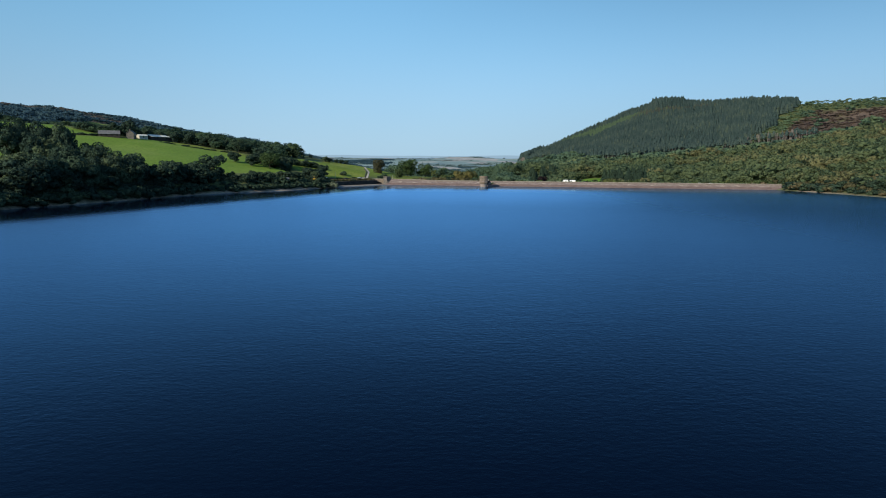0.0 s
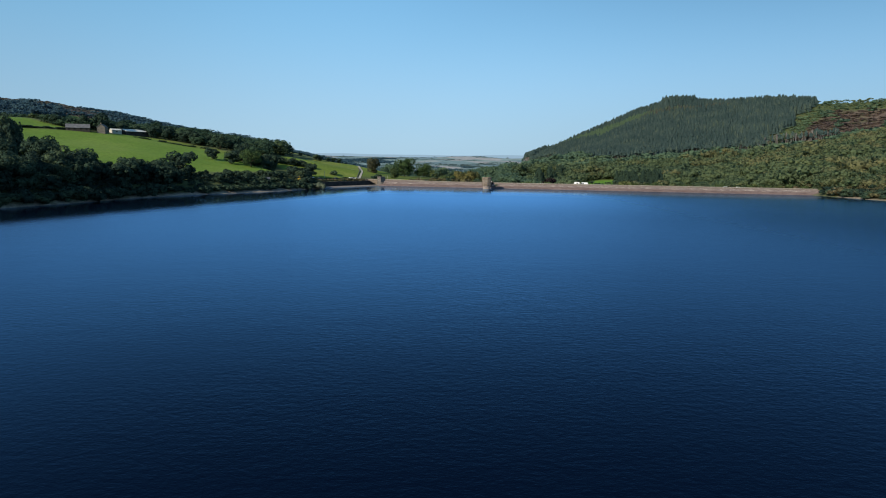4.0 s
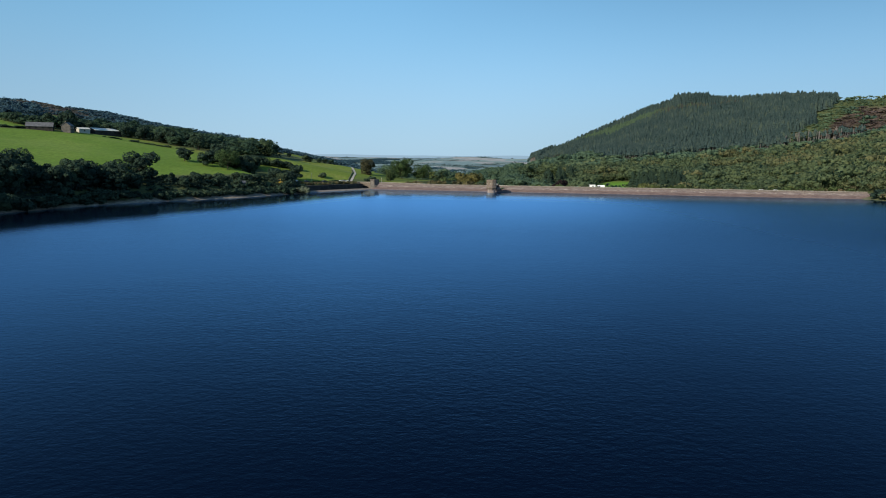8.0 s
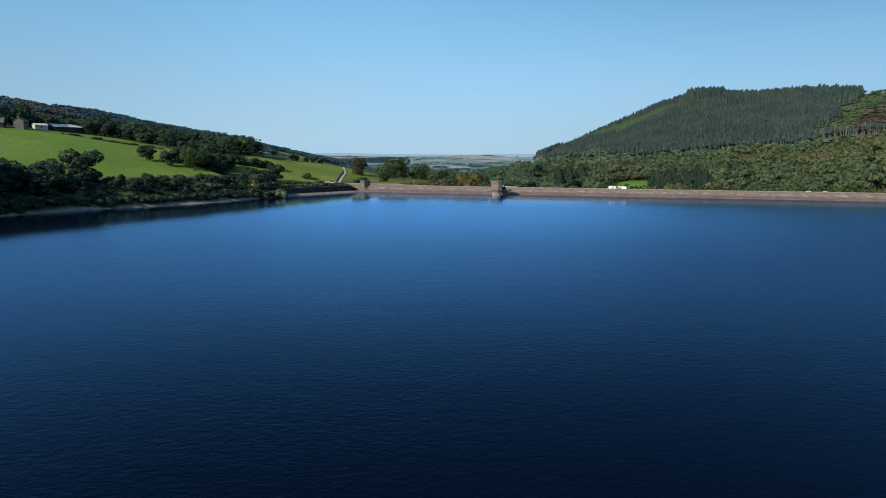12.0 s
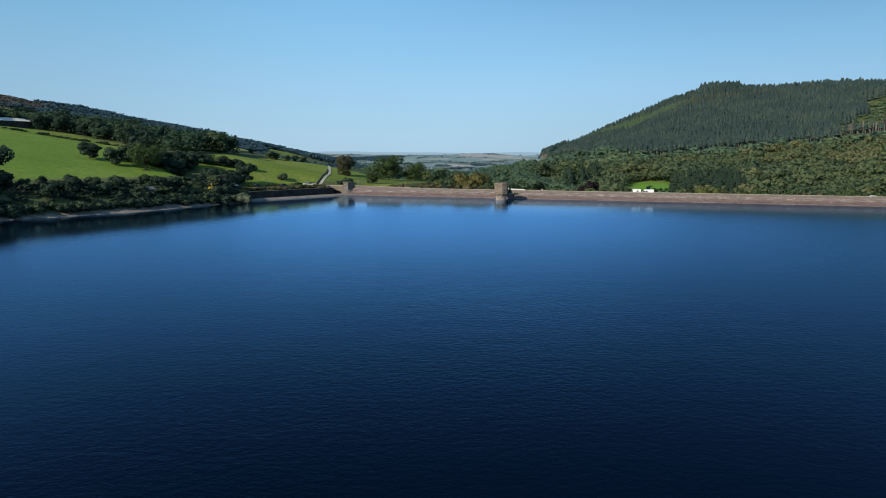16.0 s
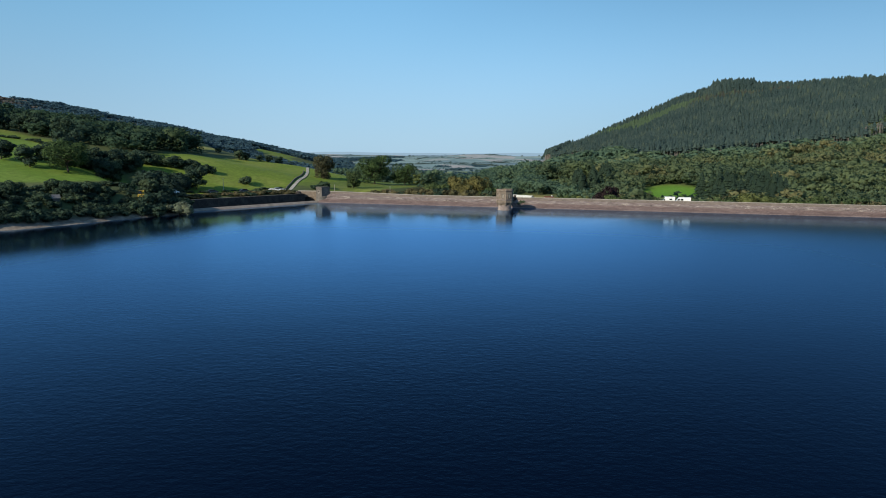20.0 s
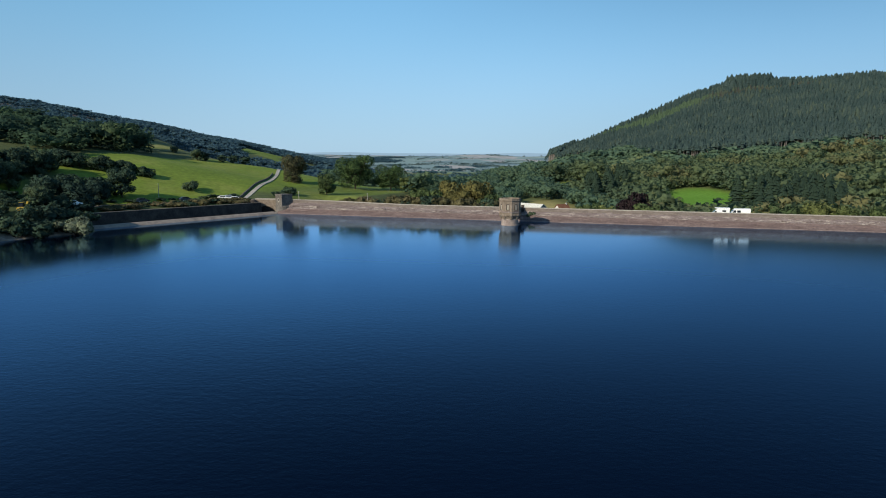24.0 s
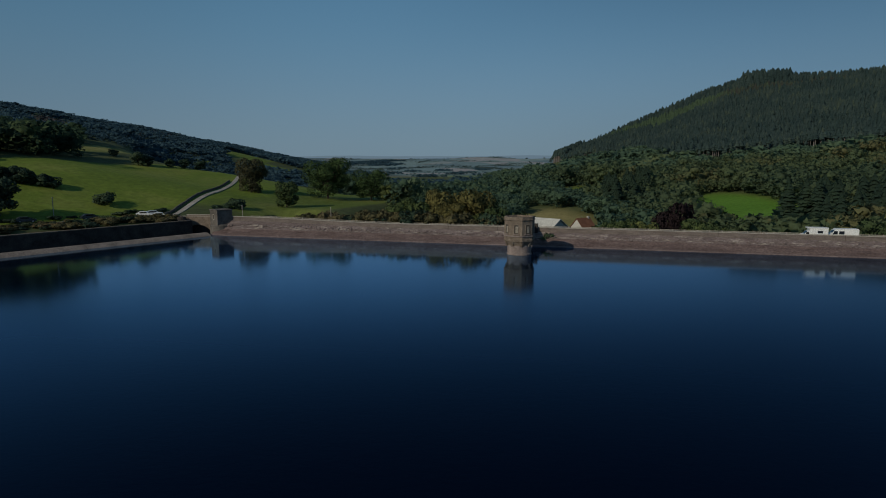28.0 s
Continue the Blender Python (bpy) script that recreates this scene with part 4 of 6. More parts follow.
def tri(F):
    if F.shape[1] == 3:
        return F
    return np.concatenate([F[:, [0, 1, 2]], F[:, [0, 2, 3]]])


def core(lobes, shrink=0.72, squash=0.85):
    """A closed rough heart inside each head, so that the crown is dense."""
    ico = bmesh.new()
    bmesh.ops.create_icosphere(ico, subdivisions=1, radius=1.0)
    iv = np.array([v.co[:] for v in ico.verts])
    fi = np.array([[v.index for v in f.verts] for f in ico.faces])
    ico.free()
    Vs, Fs, k = [], [], 0
    for x, y, z, r in lobes:
        Vs.append(iv * r * shrink * (1, 1, squash) + (x, y, z))
        Fs.append(fi + k)
        k += len(iv)
    return np.concatenate(Vs), np.concatenate(Fs), np.tile(iv, (len(lobes), 1))


def round_lobes(rng, n, wide=0.5, low=0.25):
    """Heads of a broad crown in a unit-high tree."""
    out = [(0, 0, 0.62, 0.27)]
    for i in range(n):
        a = 2 * math.pi * i / n + rng.uniform(-0.4, 0.4)
        z = rng.uniform(low + 0.12, 0.80)
        e = math.sqrt(max(0.05, 1 - ((z - 0.55) / 0.45) ** 2))
        r = rng.uniform(0.13, 0.22)
        d = max(0.0, (wide - r) * e * rng.uniform(0.75, 1.1))
        out.append((d * math.cos(a), d * math.sin(a), z, r))
    return out


def limb_mesh(rng, lobes, girth, name):
    """A tapered trunk with limbs that reach into the heads."""
    bm = bmesh.new()

    def limb(p0, p1, r0, r1, k=4, sides=6):
        p0, p1 = Vector(p0), Vector(p1)
        bow = Vector(rng.normal(0, 0.04, 3)) * (p1 - p0).length
        loops = []
        for i in range(k + 1):
            f = i / k
            c = p0.lerp(p1, f) + bow * math.sin(f * math.pi)
            r = r0 + (r1 - r0) * f
            q = (p1 - p0).to_track_quat("Z", "Y")
            loops.append([bm.verts.new(c + q @ Vector((r * math.cos(6.2832 * j / sides), r * math.sin(6.2832 * j / sides), 0))) for j in range(sides)])
        for a, b in zip(loops, loops[1:]):
            for j in range(sides):
                bm.faces.new((a[j], a[(j + 1) % sides], b[(j + 1) % sides], b[j]))

    limb((0, 0, -0.06), (0, 0, 0.05), girth * 1.5, girth, 2, 8)
    limb((0, 0, 0.05), (0.01, 0.0, 0.6), girth, girth * 0.35, 5, 8)
    for x, y, z, r in lobes[1:]:
        limb((0, 0, rng.uniform(0.16, 0.36)), (x * 0.85, y * 0.85, z), girth * 0.45, girth * 0.12, 3, 5)
    me = bpy.data.meshes.new(name)
    bm.to_mesh(me)
    bm.free()
    me.materials.append(M_BARK)
    return me


def make_tree(name, seed, label, leaf, count=1300, wide=0.5, low=0.25, heads=11, size=0.034, girth=0.022, category="tree", three=True):
    """A unit-high tree standing at the origin: trunk and crown."""
    rng = np.random.RandomState(seed)
    lobes = round_lobes(rng, heads, wide, low)
    V, F, N = leaf_cloud(rng, lobes, count, size, three=three)
    cv, cf, cn = core(lobes[:8], 0.66)
    V2 = np.concatenate([V, cv])
    F2 = np.concatenate([tri(F), cf + len(V)])
    t = tagged(new(name), label, category)
    part("trunk", limb_mesh(rng, lobes, girth, name + "_trunk"), M_BARK, t)
    part("crown", fast_mesh("crown", V2, F2, leaf, np.concatenate([N, cn])), leaf, t)
    return t


def make_bush(name, seed, label, leaf, count=520, size=0.075):
    rng = np.random.RandomState(seed)
    lobes = [(0, 0, 0.45, 0.42)]
    for i in range(7):
        a = rng.uniform(0, 6.28)
        r = rng.uniform(0.2, 0.36)
        lobes.append((0.42 * math.cos(a), 0.42 * math.sin(a), rng.uniform(0.2, 0.62), r))
    V, F, N = leaf_cloud(rng, lobes, count, size, three=True)
    cv, cf, cn = core(lobes[:5], 0.7)
    t = tagged(new(name), label, "bush")
    part("stems", limb_mesh(rng, lobes[:3], 0.03, name + "_stems"), M_BARK, t)
    part("foliage", fast_mesh("foliage", np.concatenate([V, cv]), np.concatenate([tri(F), cf + len(V)]), leaf, np.concatenate([N, cn])), leaf, t)
    return t


def place(kind, x, y, high, wide=None, turn=0.0, sink=0.15, label="", group=""):
    z = float(ground(x, y)) - sink
    w = wide or high
    t = copy_thing(kind, Matrix.LocRotScale((x, y, z), Euler((0, 0, turn)), (w, w, high)))
    return tagged(t, label, group=group)


R = np.random.RandomState(21)
OAK = [make_tree("oak_tree", 30 + i, "broad dark green oak with a full crown", M_LEAF_OAK, 6500, 0.56, 0.12, 24, 0.018, three=False) for i in range(3)]
TREE = [make_tree("broadleaf_tree" if i < 3 else "alder_tree", 40 + i, "dark green broadleaf tree on the valley side", M_LEAF, 1500, 0.46, 0.06, 15, 0.038) for i in range(5)]
VTREE = [make_tree("valley_tree", 140 + i, "mid-green broadleaf tree below the dam", M_LEAF_VALLEY, 1900, 0.46, 0.04, 16, 0.033) for i in range(5)]
TURNING = make_tree("turning_tree", 50, "broadleaf tree turning russet below the dam", M_LEAF_RED, 3600, 0.5, 0.03, 20, 0.026)
PURPLE = make_tree("copper_beech", 51, "dark purple copper beech", M_LEAF_PURPLE, 3000, 0.45, 0.03, 16, 0.027)
DARKTREE = make_tree("brownish_tree", 52, "tall brownish-green tree beside the lane", M_LEAF_BROWN, 5200, 0.47, 0.03, 22, 0.021)
BUSH = [make_bush("bush", 60 + i, "dense green bush on the lake shore", M_LEAF) for i in range(3)]
SCRUB = [make_bush("scrub_bush", 70 + i, "olive and tan scrub bush on the bank", M_SCRUB) for i in range(3)]
WILLOW = make_bush("willow_bush", 75, "pale grey-green willow bush", M_WILLOW, 900, 0.06)
STOCK = [WILLOW] + OAK + TREE + VTREE + [TURNING, PURPLE, DARKTREE] + BUSH + SCRUB


# specimens round the dam's left end and in the fields
place(OAK[0], -11.0, 577, 18.4, 18.0, 0.3, 1.2, label="large full-crowned oak on the grass beyond the dam")
place(OAK[1], 5.5, 579, 14.4, 15.5, 1.3, 1.2, label="broad oak beside a larger one beyond the dam")
place(VTREE[0], -18.0, 541, 10.2, 10.0, 0.5, 0.8, label="rounded young tree on the grass behind the dam")
place(DARKTREE, -37.5, 568, 15.5, 13.5, 0.2, 1.6, label="tall brownish tree at the bend of the lane")
place(BUSH[0], -62.0, 514, 4.6, 5.4, 0.9, label="single rounded bush in the sloping pasture")
place(BUSH[1], -30.5, 527, 4.2, 5.0, 0.4, label="low bush on the grass above the bridge")
place(BUSH[2], -33.5, 522, 2.6, 3.6, 2.4, label="low bush on the grass above the bridge")
place(OAK[2], -109.4, 459.8, 13.4, 14.5, 0.8, label="spreading field oak on a bare trunk")
place(VTREE[1], 14, 565, 8.0, 9.5, 2.0)
place(VTREE[2], 22, 548, 9.5, 9.0, 1.0)

# hedgerow clump between the two pastures
for i in range(15):
    f = R.uniform(0, 1)
    u, v = 26 + 46 * f + R.normal(0, 5), -52 + 9 * f + R.normal(0, 6)
    h = R.uniform(7.5, 11.5)
    place(TREE[i % 5], *shore_point(u, v), h, h * R.uniform(0.9, 1.15), R.uniform(0, 6), group="hedgerow trees")
for i in range(9):
    u, v = 70 + R.uniform(-6, 12), -68 + R.uniform(-12, 22)
    h = R.uniform(7, 9.5)
    place(TREE[i % 5], *shore_point(u, v), h, h * 1.3, R.uniform(0, 6), group="hedgerow trees")
# a straggling hedge across the lower pasture
for i in range(17):
    f = i / 16
    u, v = 77 - 22 * f + R.normal(0, 1.0), -26 + 20 * f + R.normal(0, 1.0)
    h = R.uniform(5.5, 7.5) - 2.2 * f
    place(TREE[i % 5] if i % 3 else BUSH[i % 3], *shore_point(u, v), h, h * 1.2, R.uniform(0, 6), group="hedgerow trees")
for i, (x, y, h) in enumerate(((-75.5, 490.0, 10.5), (-78.5, 487.0, 7.5), (-80.5, 483.5, 8.0), (-84, 480, 8.5), (-86, 477.5, 9.0))):
    place(TREE[(i + 2) % 5], x, y, h, h * 1.05, i * 1.3, label="dark tree beside the shore road hedge", group="hedgerow trees")
for i, (x, y, h) in enumerate(((-88, 588, 6.0), (-85.5, 590, 5.0), (-79, 596, 4.0), (-75, 601, 4.4), (-71, 607, 4.8), (-104, 600, 3.6))):
    place(TREE[i % 5], x, y, h, h * 1.35, i * 1.1, label="rounded tree on the pasture's brow", group="hedgerow trees")

# the belt along the left shore
for i in range(230):
    v = R.uniform(-345, -64)
    far = v < -205
    u = R.uniform(5, 34 - 12 * min(1.0, max(0.0, (v + 140) / 30))) if not far else R.uniform(5, 42)
    big = R.uniform(0, 1) ** 1.6
    h = (5.5 + 8.0 * big) if not far else (7 + 9 * big)
    h *= 0.45 + 0.55 * min(1.0, max(0.0, (-v - 138) / 50))
    if u < 9:
        h *= 0.6
    kind = TREE[i % 5] if u > 9 else BUSH[i % 3]
    if abs(v + 76) < 3 and u < 15 or abs(v + 101) < 2.2 and u < 18 or abs(v + 62) < 3 and u < 17:
        continue
    place(kind, *bank_point(u, v), h, h * R.uniform(0.95, 1.3), R.uniform(0, 6), 0.4, group="shore trees")
for i in range(16):
    h = R.uniform(9, 12.5)
    place(TREE[i % 5], *bank_point(R.uniform(14, 34), -208 + 3.4 * i + R.uniform(-2, 2)), h, h * R.uniform(0.85, 1.05), R.uniform(0, 6), 0.4, group="shore trees")
place(TREE[2], -126.5, 386, 15.5, 19, 0.7, 0.4, label="large rounded dark tree standing above the shore wood", group="shore trees")
place(TREE[4], -104.5, 394.5, 7.6, 8.0, 0.7, 0.4, label="small rounded tree at the pasture's lower edge", group="shore trees")
for i, (x, y, h) in enumerate(((-197, 352, 24.5), (-205, 346, 24), (-213, 341, 22), (-192, 346, 20), (-201, 338, 21), (-209, 332, 21), (-190, 335, 18), (-197, 327, 18), (-187, 324, 16.5), (-181, 334, 15.5), (-178, 319, 15), (-206, 322, 19), (-215, 326, 21), (-190, 314, 16), (-180, 305, 14), (-171, 312, 13))):
    place(TREE[i % 5], x, y, h, h * 0.72, i, 0.4, label="tall dark tree standing above the shore wood", group="shore trees")
# taller trees at the near end of the belt
for i in range(9):
    u, v = R.uniform(24, 46), R.uniform(-245, -205)
    h = R.uniform(11, 17)
    place(TREE[i % 5], *shore_point(u, v), h, h * R.uniform(0.8, 1.0), R.uniform(0, 6), 0.4, group="shore trees")
place(TREE[3], -184.0, 360.0, 14.5, 16, 1.0, label="rounded tree standing out at the pasture's edge")
place(TREE[0], -70.5, 435.0, 6.5, 6.0, 0.4, label="dark bushy tree on the bank by the spillway", group="shore bushes")
place(TREE[3], -72.8, 443.8, 6.0, 5.6, 2.4, label="dark bushy tree on the bank by the spillway", group="shore bushes")
place(WILLOW, -61.6, 438.2, 5.4, 6.8, 0.3, label="pale grey-green bush on the beach by the spillway")
for i, (x, y, h, w) in enumerate(((-68.9, 434.6, 4.4, 5.4), (-72.6, 432.0, 4.6, 5.5), (-68.7, 432.8, 3.3, 4.2), (-70.8, 431.0, 5.2, 4.6), (-69.6, 436.2, 2.6, 4.6), (-70.6, 433.4, 2.4, 4.4), (-65.6, 449.2, 2.3, 3.6), (-66.0, 437.5, 4.6, 6.5), (-68.0, 441.0, 5.5, 7.0), (-64.5, 444.5, 3.8, 5.5), (-62.5, 447.0, 2.6, 4.2), (-67.5, 433.5, 4.2, 6.0))):
    place(BUSH[i % 3], x, y, h, w, i * 1.1, label="dark bush at the lake's edge by the spillway", group="shore bushes")

for i in range(54):
    u, v = R.uniform(5, 17), R.uniform(-122, -60)
    if abs(v + 76) < 3.4 and 7 < u < 16 or abs(v + 101) < 2.6 and u < 14 or abs(v + 62) < 3 and 8 < u < 17:
        continue
    h = R.uniform(2.2, 3.8)
    place(BUSH[i % 3] if i % 3 else TREE[i % 5], *bank_point(u, v), h, h * R.uniform(1.1, 1.4), R.uniform(0, 6), 0.4, group="shore bushes")

# a hedge between the shore road and the bank
for i in range(34):
    f = i / 33
    x, y = np.interp(f, (0, 0.45, 1), (-83.2, -101.2, -118.0)), np.interp(f, (0, 0.45, 1), (459.5, 425.0, 391.0))
    h = R.uniform(1.5, 2.4)
    place(BUSH[i % 3], x + R.uniform(-0.8, 0.8), y + R.uniform(-0.8, 0.8), h, h * 1.7, R.uniform(0, 6), 0.2, group="hedge bushes")
for i in range(14):
    h = R.uniform(1.8, 2.9)
    place(BUSH[i % 3], *bank_point(R.uniform(7, 13), R.uniform(-99, -88)), h, h * 1.4, R.uniform(0, 6), 0.3, group="shore bushes")

# trees behind the dam, seen over its crest
for a, s, h, w, kind in ((41.6, 19, 9.5, 8, VTREE[1]), (46, 25, 12.5, 11, VTREE[2]), (53, 31, 18, 13, TURNING), (60.5, 32, 18.5, 15, TURNING), (56, 22, 10.5, 11, TURNING), (66, 31, 16, 12, VTREE[4]), (71, 37, 14, 12, VTREE[0]), (74.5, 25, 9.5, 8, VTREE[3]), (96.5, 40, 13, 12, VTREE[1]), (104, 42, 13.5, 13, VTREE[2]), (36, 20, 7, 6.5, SCRUB[1])):
    place(kind, *dam_point(a, s), h, w, a, 0.4, group="trees below the dam")
for i in range(16):
    x, y = dam_point(R.uniform(26, 74), R.uniform(18, 44))
    h = R.uniform(5.0, 7.5) - float(ground(x, y))
    place(VTREE[i % 5], x, y, h, h * R.uniform(0.8, 1.0), R.uniform(0, 6), 0.4, group="trees below the dam")
for i in range(58):
    x, y = dam_point(R.uniform(22, 70), R.uniform(13.5, 20))
    h = R.uniform(3.0, 6.2)
    place(SCRUB[i % 3] if i % 5 else BUSH[i % 3], x, y, h, h * 1.05, R.uniform(0, 6), 0.3, group="bank scrub")
for i in range(44):
    x, y = dam_point(R.uniform(14, 48), R.uniform(13.8, 18.5))
    h = R.uniform(3.6, 5.6)
    place(SCRUB[i % 3], x, y, h, h * R.uniform(0.8, 1.05), R.uniform(0, 6), 0.3, group="bank scrub")
# Low bushes added to stand in for the shaded bank behind the parapet
for i in range(18):
    x, y = dam_point(R.uniform(5, 30), R.uniform(15, 18))
    h = R.uniform(1.0, 1.9)
    place(BUSH[i % 3], x, y, h, h * 1.9, R.uniform(0, 6), 0.2, group="hedge bushes")
for x, y, top in ((83.5, 529.5, 2.9), (87.5, 532.5, 2.2), (93.5, 527.5, 3.0)):
    h = top - float(ground(x, y))
    place(VTREE[round(x) % 5], x, y, h, 7.0, x, 0.3, label="rounded green tree beside the lodge", group="trees below the dam")
place(PURPLE, 103.5, 524.2, 22.5, 17, 0.3)
for i in range(64):
    a, s = R.uniform(96, 300), R.uniform(18, 62)
    if 140 < a < 166:
        continue
    if a < 160:
        s = 18 + (s - 18) * 0.5
    x, y = dam_point(a, s)
    h = R.uniform(3.6, 6.4) + (1.5 if a > 165 else 0) - float(ground(x, y))
    place(VTREE[i % 5] if i % 3 else SCRUB[i % 3], x, y, h, max(6.0, h * R.uniform(0.8, 1.05)), R.uniform(0, 6), 0.4, group="trees below the dam")
place(BUSH[1], *dam_point(dam_frame(48.3, 465.2)[0] + 4.2, 3.4), 2.2, 2.6, 0.4, 0.1, label="bright green bush on the dam beside the footbridge")
# scrub along the top of the channel wall
for i in range(130):
    h = R.uniform(0.8, 2.0)
    place(SCRUB[i % 3] if i % 4 else BUSH[i % 3], *sill_point(R.uniform(-2, 66), 10.6 + R.uniform(0, 11)), h, h * 1.9, R.uniform(0, 6), 0.1, group="bank scrub")
for i in range(14):
    h = R.uniform(0.8, 1.6)
    place(BUSH[i % 3], *sill_point(-4 + 5 * i + R.uniform(-2, 2), 29 + R.uniform(-1, 1)), h, h * 2.4, R.uniform(0, 6), 0.1, group="hedge bushes")
# low hedges across the big pasture and along the lane
for i in range(24):
    f = i / 23
    h = R.uniform(1.0, 2.0)
    if i in (5, 6, 13, 18):
        continue
    place(BUSH[i % 3], -212 + 58 * f + R.uniform(-1, 1), 524 + 4 * f - 6 * f * f + R.uniform(-1, 1), h, h * 2.0, R.uniform(0, 6), 0.1, group="hedge bushes")
# bushes down to the beach
for i in range(105):
    v = -68 - 2.65 * i + R.uniform(-1, 1)
    if abs(v + 101) < 2.2:
        continue
    h = R.uniform(2.2, 4.2)
    h *= 1.0 + 0.5 * min(1.0, max(0.0, (-v - 140) / 60))
    place(BUSH[i % 3], *bank_point(R.uniform(2.5, 6.0), v), h, h * 1.35, R.uniform(0, 6), 0.4, group="shore bushes")
# right shore
for i in range(46):
    y = R.uniform(285, 408)
    x = 262 + 0.03 * (y - 300) + abs(R.normal(0, 14))
    h = R.uniform(5, 9)
    place(TREE[i % 5] if i % 3 else SCRUB[i % 3], x, y, h, h * 1.25, R.uniform(0, 6), 0.4, group="right shore trees")
for i in range(60):
    y = 270 + 2.4 * i + R.uniform(-1, 1)
    x = 250 - 5 * math.sin(y / 31) + 4.0 + R.uniform(0, 5)
    h = R.uniform(2.4, 4.6) + (2.2 if y > 375 else 0)
    place(BUSH[i % 3] if i % 3 else SCRUB[i % 3], x, y, h, h * 1.4, R.uniform(0, 6), 0.3, group="right shore bushes")
# trees about the farm
for i in range(24):
    f = i / 23
    u = np.interp(f, (0, 0.35, 0.6, 1), (216, 210, 196, 140)) + R.uniform(0, 12)
    h = R.uniform(7.0, 11.0)
    place(TREE[i % 5], *shore_point(u, -84 + 88 * f + R.uniform(-2, 2)), h, h * R.uniform(0.85, 1.05), i, 0.3, group="farm trees")
for u, v, h, w in ((190, -31, 10.5, 10), (181, -23, 12.5, 11), (165, -14, 13, 12), (128, -24, 13, 12), (78, -55, 14, 13.5)):
    place(TREE[round(u) % 5], *shore_point(u, v), h, w, v, 0.3, label="tall dark rounded tree beside the pasture", group="farm trees")
for x, y, h, w in ((-240.0, 528.5, 16.5, 13), (-250.5, 525.0, 11.5, 9)):
    place(TREE[round(h) % 5], x, y, h, w, h, 0.3, label="tall dark tree behind the farmhouse", group="farm trees")
for i in range(26):
    h = R.uniform(1.2, 2.4)
    place(BUSH[i % 3], *shore_point(200 + R.uniform(-1, 1), -92 - 2.6 * i), h, h * 2.0, R.uniform(0, 6), 0.1, group="hedge bushes")
for k in STOCK:
    for o in (*k.children_recursive, k):
        bpy.data.objects.remove(o)


# ---- woods ----
def scatter(templates, X, Y, H, W, mat, name, label, seed, category="woodland", tint=None):
    """One mesh of many trees, each a turned and sized copy of a small model."""
    rng = np.random.RandomState(seed)
    Vs, Fs, Ts, Ns, k = [], [], [], [], 0
    seen = (X < 0.78 * Y + 40) & (X > -0.82 * Y - 20)
    X, Y, H, W = X[seen], Y[seen], H[seen], W[seen]
    tint = None if tint is None else tint[seen]
    Z = ground(X, Y) - 0.5
    tint = rng.uniform(0, 1, len(X)) if tint is None else tint
    which = rng.randint(0, len(templates), len(X))
    for w, (tv, tf, tn) in enumerate(templates):
        idx = np.where(which == w)[0]
        if not len(idx):
            continue
        a = rng.uniform(0, 6.283, len(idx))
        ca, sa = np.cos(a)[:, None], np.sin(a)[:, None]
        x = (tv[None, :, 0] * ca - tv[None, :, 1] * sa) * W[idx, None] + X[idx, None]
        y = (tv[None, :, 0] * sa + tv[None, :, 1] * ca) * W[idx, None] + Y[idx, None]
        z = tv[None, :, 2] * H[idx, None] + Z[idx, None]
        Vs.append(np.stack([x, y, z], 2).reshape(-1, 3))
        Ns.append(np.stack([tn[None, :, 0] * ca - tn[None, :, 1] * sa, tn[None, :, 0] * sa + tn[None, :, 1] * ca, np.repeat(tn[None, :, 2], len(idx), 0)], 2).reshape(-1, 3))
        Fs.append((tf[None] + (np.arange(len(idx)) * len(tv))[:, None, None]).reshape(-1, 3) + k)
        Ts.append(np.repeat(tint[idx], len(tv)))
        k += len(idx) * len(tv)
    me = fast_mesh(name, np.concatenate(Vs), np.concatenate(Fs), mat, np.concatenate(Ns), tint=np.concatenate(Ts))
    return tagged(new(name, me), label, category, kind="stuff")


def crown_model(seed, count, size, heads=6, hearts=2):
    rng = np.random.RandomState(seed)
    lobes = round_lobes(rng, heads, 0.5, 0.05)
    V, F, N = leaf_cloud(rng, lobes, count, size, three=True)
    if not hearts:
        return V, tri(F), N
    cv, cf, cn = core(lobes[:hearts], 0.64)
    return np.concatenate([V, cv]), np.concatenate([tri(F), cf + len(V)]), np.concatenate([N, cn])


def conifer_model(seed, tiers=7, spikes=7, bare=0.12, slim=0.18):
    rng = np.random.RandomState(seed)
    V, F = [], []
    for t in range(tiers):
        f = t / tiers
        z1 = bare + (1 - bare) * min(1.0, f + 1.75 / tiers)
        z0 = bare + (1 - bare) * f
        r = slim * (1 - f) ** 0.8 + 0.012
        a0 = rng.uniform(0, 6.28)
        for s in range(spikes):
            a = a0 + 6.283 * s / spikes
            w = 6.283 / spikes * 0.62
            rr = r * rng.uniform(0.7, 1.2)
            k = len(V)
            V += [(0, 0, z1), (rr * math.cos(a - w), rr * math.sin(a - w), z0 + rng.uniform(-0.02, 0.03)), (rr * 1.12 * math.cos(a + w), rr * 1.12 * math.sin(a + w), z0 + rng.uniform(-0.03, 0.02))]
            F.append((k, k + 1, k + 2))
    V = np.array(V)
    N = V * (1, 1, 0) + (0, 0, 0.05)
    N = N / np.linalg.norm(N, axis=1)[:, None] + (0, 0, 1.1)
    return V, np.array(F), N / np.linalg.norm(N, axis=1)[:, None]


